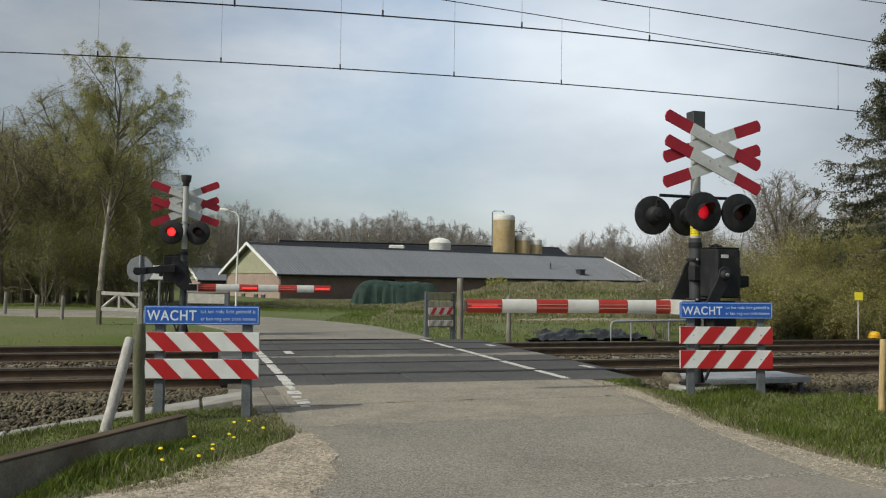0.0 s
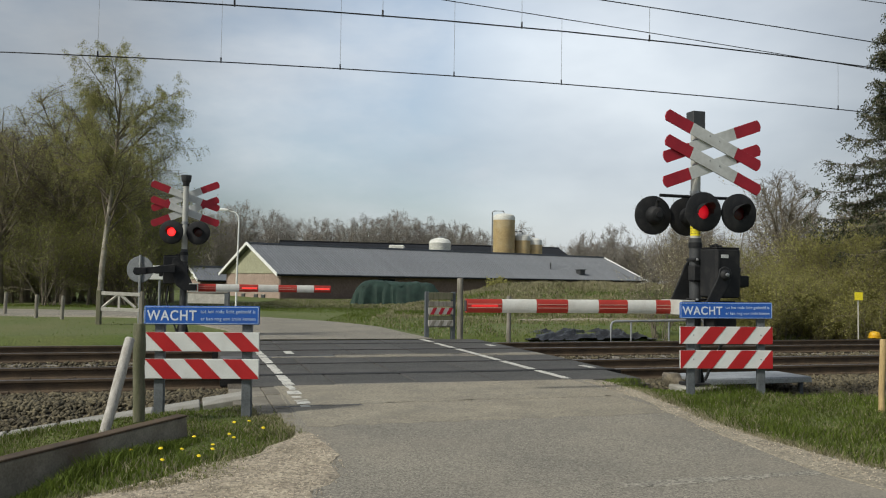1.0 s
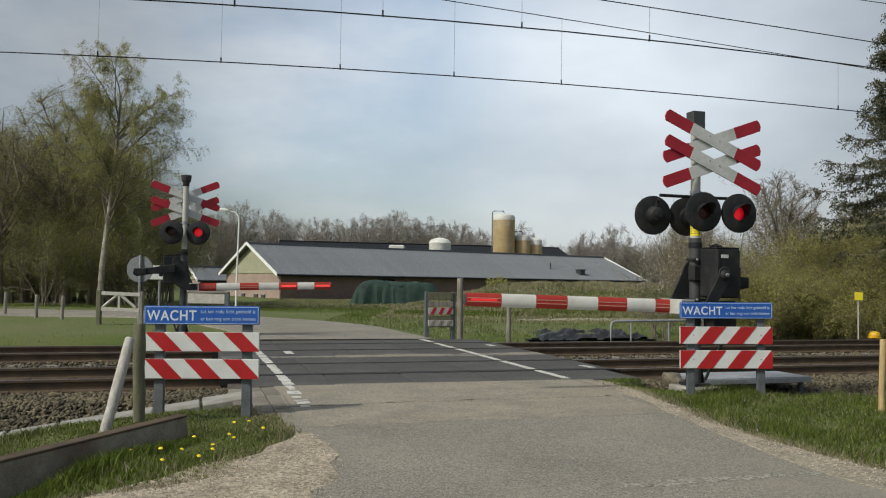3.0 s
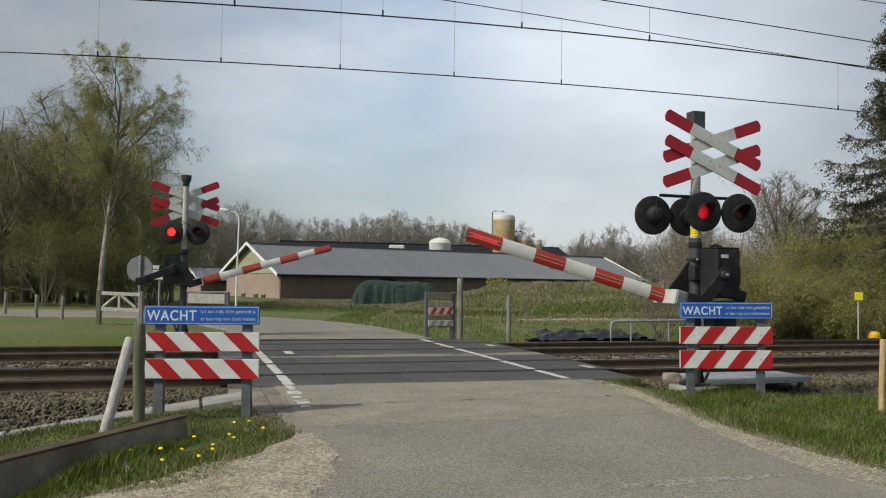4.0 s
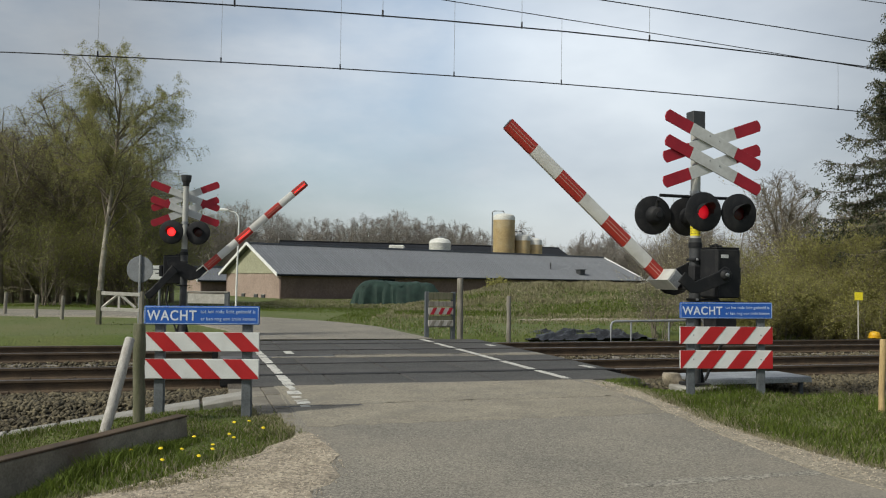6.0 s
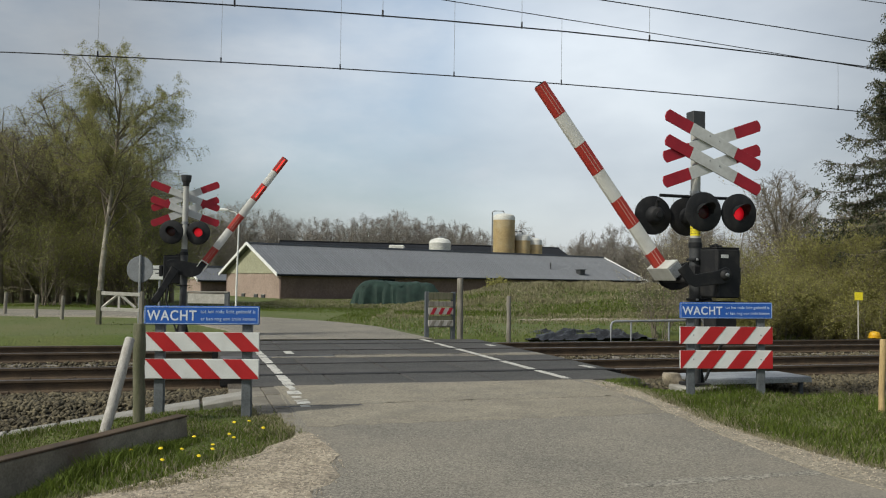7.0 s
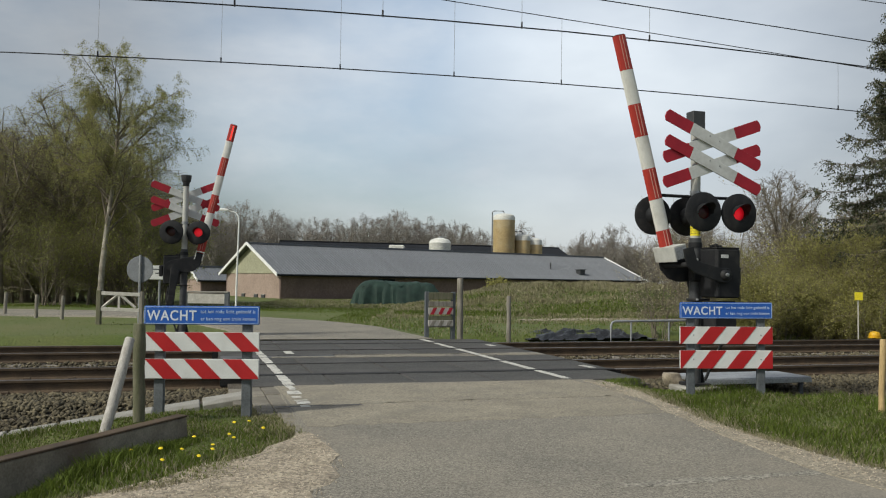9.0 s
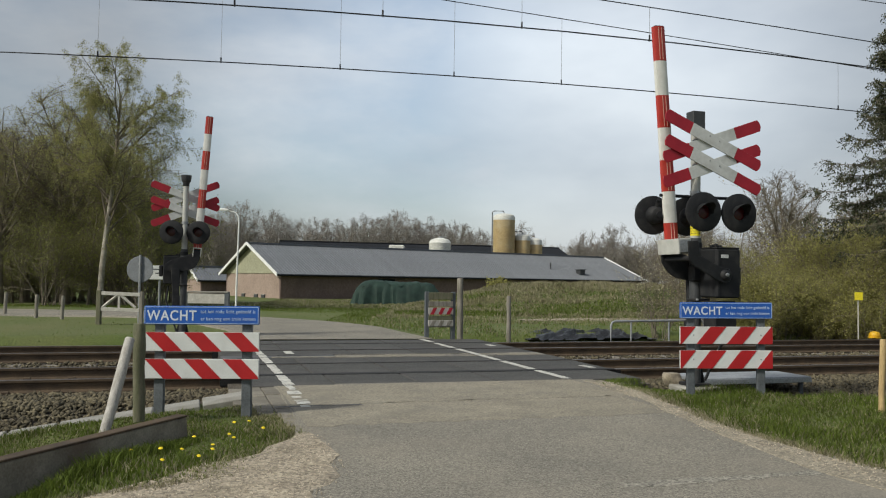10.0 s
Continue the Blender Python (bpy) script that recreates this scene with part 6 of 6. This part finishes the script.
    for i in range(34):
        x = 10.7 + (i % 17) * 0.72 + rnd.uniform(-0.3, 0.3)
        y = rnd.uniform(25.5, 28.5) if i < 17 else rnd.uniform(29, 36)
        lowside = 0.75 if x < 0.45 * y else 1.05
        set_copy(d, x, y, rnd.uniform(0, 360), rnd.uniform(0.6, 0.95) * lowside * (1 if i < 17 else 1.3))
    for i in range(18):
        x = 8.7 + i * 0.31 + rnd.uniform(-0.15, 0.15)
        set_copy(d, x, 23.5 + 0.31 * (x - 9) + rnd.uniform(0.3, 1.6), rnd.uniform(0, 360), rnd.uniform(0.32, 0.55))
    low = make_tree("low_bush", on_ground(9.2, 24.0), 1.35, 52, LOW, M_BARK, M_LEAF_GREEN, 4.0, 0.026, "low leafy bush at the edge of the ballast", "shrub", "low bushes beyond the rails", r0=0.012, stems=22, spread=0.06)
    for i in range(24):
        x = 8.4 + i * 0.27 + rnd.uniform(-0.15, 0.15)
        set_copy(low, x, 22.9 + 0.31 * (x - 9) + rnd.uniform(0.2, 1.3), rnd.uniform(0, 360), rnd.uniform(0.6, 1.25))
    e = make_tree("brown_shrub", on_ground(16, 40), 4.0, 43, variant(SHRUB, min_r=0.006, kids=(7, 6)), M_BARK, M_BLOSSOM, 0.8, 0.04, "brownish twiggy shrub with pale buds", "shrub", "shrubs beyond the rails", r0=0.028, stems=11, spread=0.08)
    for i in range(26):
        set_copy(e, 12.9 + i * 0.83 + rnd.uniform(-0.4, 0.4), rnd.uniform(37, 48), rnd.uniform(0, 360), rnd.uniform(0.5, 0.85))
    for x, y, s in ((6.0, 22.6, 0.5), (7.2, 23.3, 0.6), (8.3, 25.2, 0.55)):
        set_copy(e, x, y, rnd.uniform(0, 360), s)
    sap = make_tree("budding_sapling", on_ground(8.3, 25.0), 4.1, 47, variant(SHRUB, kids=(7, 5)), M_BARK, M_BLOSSOM, 1.2, 0.032, "slender shrub with pale opening buds", "shrub", "shrubs beyond the rails", r0=0.022, stems=6, spread=0.05)
    set_copy(sap, 9.4, 27.5, 70, 0.6)
    for x, y, s in ((15.9, 30, 1.0), (17.4, 31, 1.1), (18.9, 33, 1.1), (16.6, 28.2, 0.95), (15.0, 29, 0.85)):
        set_copy(d, x, y, rnd.uniform(0, 360), s * 1.2)
    set_copy(sap, 6.9, 27, 170, 0.72)
    make_tree("small_bush", on_ground(3.9, 58), 1.6, 49, SHRUB, M_BARK, M_LEAF_GREEN, 3, 0.07, "small green bush by the barn wall", "shrub", r0=0.02, stems=9)


def conifer(x, y, height, seed):
    """Spruce with drooping boughs that carry hanging needle sprays."""
    w = Wood(seed)
    r = w.r
    w.limb([Vector((0, 0, -0.2 + height * i / 8)) for i in range(9)], 0.2, 0.02, 8)
    z = 3.0
    sprays = []
    while z < height - 0.3:
        reach = 4.7 * (1 - z / height) + 0.2
        for k in range(5):
            a = r.uniform(0, 6.283)
            d = Vector((math.cos(a), math.sin(a), 0.25))
            p, pts = Vector((0, 0, z)), [Vector((0, 0, z))]
            ln = reach * r.uniform(0.65, 1.1)
            for i in range(7):
                d = (d + Vector((r.gauss(0, 0.06), r.gauss(0, 0.06), -0.13 if i < 4 else 0.20))).normalized()
                p = p + d * ln / 7
                pts.append(p.copy())
            w.limb(pts, 0.035, 0.008, 4)
            for i in range(1, 7):
                for _ in range(8):
                    t = r.random()
                    q = pts[i].lerp(pts[i + 1], t)
                    e = Vector((r.gauss(0, 0.6), r.gauss(0, 0.6), -0.55)) + d * 0.5
                    e.normalize()
                    tw = [q, q + e * 0.22, q + (e + Vector((0, 0, -0.35))).normalized() * r.uniform(0.35, 0.6)]
                    w.limb(tw, 0.006, 0.003, 3)
                    sprays.append((tw, e))
        z += r.uniform(0.28, 0.42)
    t = thing("spruce_tree", on_ground(x, y), "dark spruce with drooping ragged boughs", "tree", "conifers")
    me = bpy.data.meshes.new("trunk")
    me.from_pydata(w.v, [], w.f)
    me.materials.append(M_BARK)
    part("trunk", me, None, t)
    part("crown", fields("crown", *leaves(sprays, 7.0, 0.05, seed, 0.03, 0.04, 0.35), M_NEEDLE), None, t)
    return t


def blades(name, x, y, hgt, width, mat, label, seed, lift=0.0):
    """Grass blades: bent two-piece slivers at the given places."""
    rng = np.random.default_rng(seed)
    n = len(x)
    z = ground_z(x, y) + lift - 0.01
    a = rng.uniform(0, 6.283, n)
    clump = 0.5 + 0.5 * np.sin(x * 3.1 + 2 * np.sin(y * 1.7)) * np.sin(y * 2.7 + 2 * np.sin(x * 2.3))
    h = hgt * rng.uniform(0.35, 1.2, n) * (0.45 + 0.9 * clump)
    h = np.where((x < -4) & (y > 17) & (y < 36), h * 0.5, h)
    bend = h * rng.uniform(0.15, 0.8, n)
    b = rng.uniform(0, 6.283, n)
    w = width * rng.uniform(0.7, 1.3, n)
    dx, dy = np.cos(a) * w, np.sin(a) * w
    bx, by = np.cos(b) * bend, np.sin(b) * bend
    p = np.stack([x, y, z], 1)
    o = np.zeros(n)
    v0 = p + np.stack([-dx, -dy, o], 1)
    v1 = p + np.stack([dx, dy, o], 1)
    v2 = p + np.stack([dx * 0.7 + bx * 0.35, dy * 0.7 + by * 0.35, h * 0.6], 1)
    v3 = p + np.stack([-dx * 0.7 + bx * 0.35, -dy * 0.7 + by * 0.35, h * 0.6], 1)
    v4 = p + np.stack([bx, by, h], 1)
    vs = np.stack([v0, v1, v2, v3, v4], 1).reshape(-1, 3)
    k = 5 * np.arange(n)[:, None]
    fs = np.concatenate([k + [[0, 1, 2]], k + [[0, 2, 3]], k + [[3, 2, 4]]])
    tagged(new(name, fields(name, vs, fs, mat)), label, "grass", kind="stuff")


def grass():
    rng = np.random.default_rng(17)

    def scatter(n, u0, u1, v0, v1, ok):
        u, v = rng.uniform(u0, u1, n), rng.uniform(v0, v1, n)
        k = ok(u, v)
        u, v = u[k], v[k]
        return u * CS - v * SN, u * SN + v * CS

    def patchy(x, y, s=1.3, cut=0.0):
        return np.sin(x * s * 2.1 + 1.3 * np.sin(y * s)) * np.sin(y * s * 1.7 + np.sin(x * s * 1.9)) > cut - rng.random(len(x)) * 0.8

    # near left verge
    edge_l = lambda v: np.interp(v, [2, 4.2, 5.0, 5.5, 5.66, 5.85, 6.17, 6.53, 7.04, 7.3, 7.6, 8.2, 9.3], [-2, -1.7, -1.3, -0.7, -0.25, 0.2, 0.38, 0.58, 0.86, 1.0, 0.9, 0.86, 0.6])
    x, y = scatter(50000, -2.4, 1.1, 3.6, 9.36, lambda u, v: (u < edge_l(v) + rng.normal(0, 0.06, len(u))))
    blades("verge_grass", x, y, 0.062, 0.0045, M_GRASS, "short green verge grass with dandelions", 1)
    u, v = uv_of(x, y)
    k = rng.random(len(x)) < 0.12 + 0.35 * patchy(x, y, 2.0, 0.2) + 0.45 * step(0.7, 0.05, edge_l(v) - u)
    blades("dry_grass", x[k], y[k], 0.06, 0.005, M_GRASS_DRY, "dry blades among the verge grass", 2)
    x, y = scatter(18000, -9, -2.4, 5.0, 9.36, lambda u, v: v > 4)
    blades("verge_grass", x, y, 0.12, 0.006, M_GRASS, "longer green grass beside the trough", 3)
    v = rng.uniform(3.6, 9.2, 9000)
    u = edge_l(v) + rng.normal(-0.02, 0.11, 9000)
    blades("dry_grass", u * CS - v * SN, u * SN + v * CS, 0.04, 0.0045, M_GRASS_DRY, "short brown blades along the gravel", 21, 0.01)
    v = rng.uniform(3.8, 9.6, 7000)
    u = np.interp(v, [3, 4.9, 5.9, 6.6, 7.15, 8.04, 9.33, 10.2], [5.0, 5.0, 4.98, 4.97, 5.05, 5.28, 5.55, 5.75]) + np.abs(rng.normal(0, 0.12, 7000)) - 0.06
    blades("dry_grass", u * CS - v * SN, u * SN + v * CS, 0.05, 0.0045, M_GRASS_DRY, "short brown blades along the asphalt edge", 22, 0.02)
    v = rng.uniform(9.2, 10.5, 1500)
    u = 5.85 + rng.normal(0, 0.2, 1500)
    blades("verge_grass", u * CS - v * SN, u * SN + v * CS, 0.06, 0.005, M_GRASS, "sparse grass at the end of the crossing deck", 23, 0.02)
    s = rng.random(2600)
    x = -2.84 + 0.66 * s + 0.09 + np.abs(rng.normal(0, 0.07, 2600))
    y = 5.0 + 2.05 * s - 0.04
    blades("verge_grass", x, y, 0.11, 0.005, M_GRASS, "longer grass along the foot of the beam", 24)
    # dandelions
    spots = np.array([(-0.39, 6.65), (-0.15, 6.17), (-0.17, 6.5), (-0.02, 6.57), (0.07, 6.99), (0.1, 6.36), (0.21, 6.7), (0.2, 6.45), (0.43, 7.8), (0.56, 7.77), (0.36, 7.25), (0.66, 7.45), (0.38, 6.92)])
    flowers = spots[:, 0] * CS - spots[:, 1] * SN, spots[:, 0] * SN + spots[:, 1] * CS
    head = Geo().lathe([(0.0005, 0.012), (0.010, 0.010), (0.017, 0.004), (0.010, -0.003), (0.003, -0.007)], 10)
    for i, (fx, fy) in enumerate(zip(*flowers)):
        f = thing("dandelion", pose(fx, fy, float(ground_z(fx, fy))), "yellow dandelion in the verge grass", "flower", "dandelions")
        h = 0.055 + 0.04 * ((i * 7) % 5) / 5
        part("stem", Geo().tube([(0, 0, -0.02), (0.005, 0, h)], 0.002, 5), M_GRASS, f)
        part("flower_head", head, M_FLOWER, f, m=pose(0.005, 0, h, 10 * (i % 3), 12 * (i % 2)))
    # near right verge
    edge_r = lambda v: np.interp(v, [3, 4.9, 5.9, 6.6, 7.15, 8.04, 9.33, 10.2], [5.0, 5.0, 4.98, 4.97, 5.05, 5.28, 5.55, 5.75])
    x, y = scatter(80000, 4.8, 12.5, 3.6, 9.35, lambda u, v: (u > edge_r(v) + np.abs(rng.normal(0, 0.11, len(u))) - 0.05) & (v < 9.35 - 0.6 * step(6.6, 7.6, u) + rng.normal(0, 0.06, len(u))))
    blades("verge_grass", x, y, 0.095, 0.005, M_GRASS, "tufty green grass on the road verge", 4)
    k = rng.random(len(x)) < 0.14 + 0.4 * patchy(x, y, 1.6, 0.3)
    blades("dry_grass", x[k], y[k], 0.08, 0.005, M_GRASS_DRY, "dry blades in the tufty grass", 5)
    # beyond the rails: green strip, dry meadow and mound
    x = rng.uniform(-22, 20, 150000)
    y = rng.uniform(17.5, 42, 150000)
    u, v = uv_of(x, y)
    px = np.interp(u, [-80, -30, -12, -4.5, 0.8, 3.0, 3.3], [60, 40, 34.6, 32.2, 28.8, 24, 18.3])
    keep = (v > 19.3) & ~((np.abs(v - px) < 2.7) & (u < 1.8)) & ~((np.abs(u - np.interp(v, [18, 20.5, 24, 28.8], [3.3, 3.3, 3.0, 0.8])) < 2.5) & (v < 28.8)) & ~((np.abs(x - 5.5) < 4.0) & (np.abs(y - 24.5) < 2.2) & (rng.random(len(x)) < 0.8))
    keep &= ~((x < -4) & (y < 36) & (rng.random(len(x)) < 0.9))
    x, y = x[keep], y[keep]
    dry = (rng.random(len(x)) < 0.03 + (0.24 + 0.42 * step(25, 31, y)) * (x > -2.5))
    blades("meadow_grass", x[~dry], y[~dry], 0.085, 0.010, M_GRASS, "green meadow grass beyond the rails", 6)
    blades("dry_grass", x[dry], y[dry], 0.10, 0.011, M_GRASS_DRY, "straw-coloured grass beyond the rails", 7)
    x, y = rng.uniform(-2, 24, 110000), rng.uniform(32, 58, 110000)
    band = np.sin(x * 0.33 + 1.6 * np.sin(y * 0.5)) * np.sin(y * 1.15 + 1.2 * np.sin(x * 0.42) + 0.6) + 0.5 * np.sin(x * 1.3 + y * 0.6) * np.sin(y * 2.3)
    k = band + rng.normal(0, 0.35, len(x)) + 0.9 * (step(35, 41, y) - 0.62) > 0
    blades("dry_grass", x[k], y[k], 0.17, 0.02, M_GRASS_DRY, "long straw-coloured grass on the mound", 8)
    blades("meadow_grass", x[~k], y[~k], 0.12, 0.02, M_GRASS, "green grass among the straw on the mound", 9)
    x, y = rng.uniform(-14, 4, 30000), rng.uniform(42, 74, 30000)
    k = rng.random(len(x)) < 0.36
    blades("meadow_grass", x[k], y[k], 0.13, 0.03, M_GRASS, "green meadow grass before the barn", 10)
    blades("dry_grass", x[~k], y[~k], 0.14, 0.03, M_GRASS_DRY, "dry meadow grass before the barn", 11)


# ---- build ----
ground()
near_road = roads()
wires()
feeder()

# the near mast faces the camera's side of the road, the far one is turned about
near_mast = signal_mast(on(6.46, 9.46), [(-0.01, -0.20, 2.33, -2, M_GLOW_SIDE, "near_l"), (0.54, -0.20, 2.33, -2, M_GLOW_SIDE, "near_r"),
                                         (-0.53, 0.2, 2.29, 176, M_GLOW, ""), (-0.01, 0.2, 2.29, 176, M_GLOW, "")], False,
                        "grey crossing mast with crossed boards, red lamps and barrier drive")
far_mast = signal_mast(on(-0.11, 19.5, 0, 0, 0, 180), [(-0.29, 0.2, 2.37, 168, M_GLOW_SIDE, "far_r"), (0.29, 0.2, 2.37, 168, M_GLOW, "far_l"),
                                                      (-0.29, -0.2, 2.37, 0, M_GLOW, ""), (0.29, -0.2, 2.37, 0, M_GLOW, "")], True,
                       "far crossing mast seen from behind, red lamps, barrier drive")
boom_arm(near_mast, "near", 0.10, 1.50, 3.33, (0, 0.09, 0.235, 0.38, 0.53, 0.68, 0.84, 1.0), [(0.86, 0.98, "tip")], 0.0, -1)
boom_arm(far_mast, "far", 0.18, 1.555, 3.53, (0, 0.14, 0.31, 0.45, 0.60, 0.74, 0.87, 1.0), [(0.88, 0.99, "tip"), (0.62, 0.73, "b"), (0.33, 0.44, "a")], 0.0, 1)
barrier_panel(pose(-2.40, 8.25, 0, 0, -0.5, 1.0), 1, 1.155, "blue-topped warning barrier with red stripes slanting down to the road", (-0.3, -0.2), (0.892, 1.078), ((0.815, 0.625), (0.548, 0.352)))
barrier_panel(pose(3.57, 10.3, 0.03, 0, -0.5, 2.0), -1, 1.175, "blue-topped warning barrier with red stripes slanting down to the road", (-0.2, -0.2), (0.918, 1.122), ((0.818, 0.603), (0.522, 0.298)))
old_panel()
near_left()
near_right()
far_things()
farm()
woods()
conifer(14.0, 24.5, 10.8, 5)
crossing()
tracks()
ballast()
grass()


# ---- movement ----
def motions():
    def swing(arm, px, pz, rows):
        walk(arm, [(t, pose(px, 0, pz, 0, a, 0)) for t, a in rows])

    swing(BOOM_KEYS["near"], 0.10, 1.50, [(0, 0), (2.6, 0), (2.85, 0.3), (3.2, 4.2), (3.8, 12.2), (4.0, 15.0), (4.5, 21.7), (5.0, 28.3), (5.5, 34.5), (6.0, 40.5),
                                          (6.8, 49.8), (7.0, 52.1), (7.5, 57.9), (8.0, 63.5), (8.5, 69.3), (9.0, 75.1), (9.5, 80.6), (9.8, 83.6), (10.0, 85.5)])
    swing(BOOM_KEYS["far"], 0.18, 1.555, [(0, 0), (2.6, 0), (2.85, 0.3), (3.2, 4.3), (3.8, 12.6), (4.0, 16.0), (4.5, 22.6), (5.0, 29.8), (5.5, 36.3), (6.0, 42.7),
                                          (6.8, 52.4), (7.0, 54.7), (7.5, 60.3), (8.0, 65.9), (8.5, 71.5), (9.0, 77.2), (9.5, 82.3), (10.0, 86.3)])
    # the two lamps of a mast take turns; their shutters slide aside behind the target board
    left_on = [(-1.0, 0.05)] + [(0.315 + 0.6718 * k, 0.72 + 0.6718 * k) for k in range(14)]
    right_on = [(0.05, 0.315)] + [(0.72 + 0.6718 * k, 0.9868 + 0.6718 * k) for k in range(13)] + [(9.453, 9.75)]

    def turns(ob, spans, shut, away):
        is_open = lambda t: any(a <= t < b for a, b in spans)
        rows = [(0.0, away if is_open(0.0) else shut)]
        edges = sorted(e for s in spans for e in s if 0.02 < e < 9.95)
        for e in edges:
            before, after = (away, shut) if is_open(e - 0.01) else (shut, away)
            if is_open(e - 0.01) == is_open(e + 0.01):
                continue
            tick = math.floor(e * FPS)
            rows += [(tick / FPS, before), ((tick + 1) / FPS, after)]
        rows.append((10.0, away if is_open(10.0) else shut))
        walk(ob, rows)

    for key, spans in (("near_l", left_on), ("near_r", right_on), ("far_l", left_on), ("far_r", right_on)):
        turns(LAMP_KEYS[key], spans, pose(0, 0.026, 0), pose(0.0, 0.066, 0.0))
    out_a, in_a = pose(0, 0.020, -0.43), pose(0, 0.020, -0.43, 85, 0, 0)
    near_out, near_in = pose(0, -0.020, -0.43), pose(0, -0.020, -0.43, 85, 0, 0)
    tip = [(-1, 3.0), (4.36, 7.35), (8.6, 9.75)]
    turns(BOOM_KEYS["neartip"], [(-1, 5.9)], near_in, near_out)
    turns(BOOM_KEYS["fartip"], tip, in_a, out_a)
    turns(BOOM_KEYS["fara"], [s for s in left_on if not 3.0 < s[0] < 4.9], in_a, out_a)
    turns(BOOM_KEYS["farb"], [s for s in right_on if s[0] < 8 and not 3.0 < s[0] < 4.5], in_a, out_a)


motions()
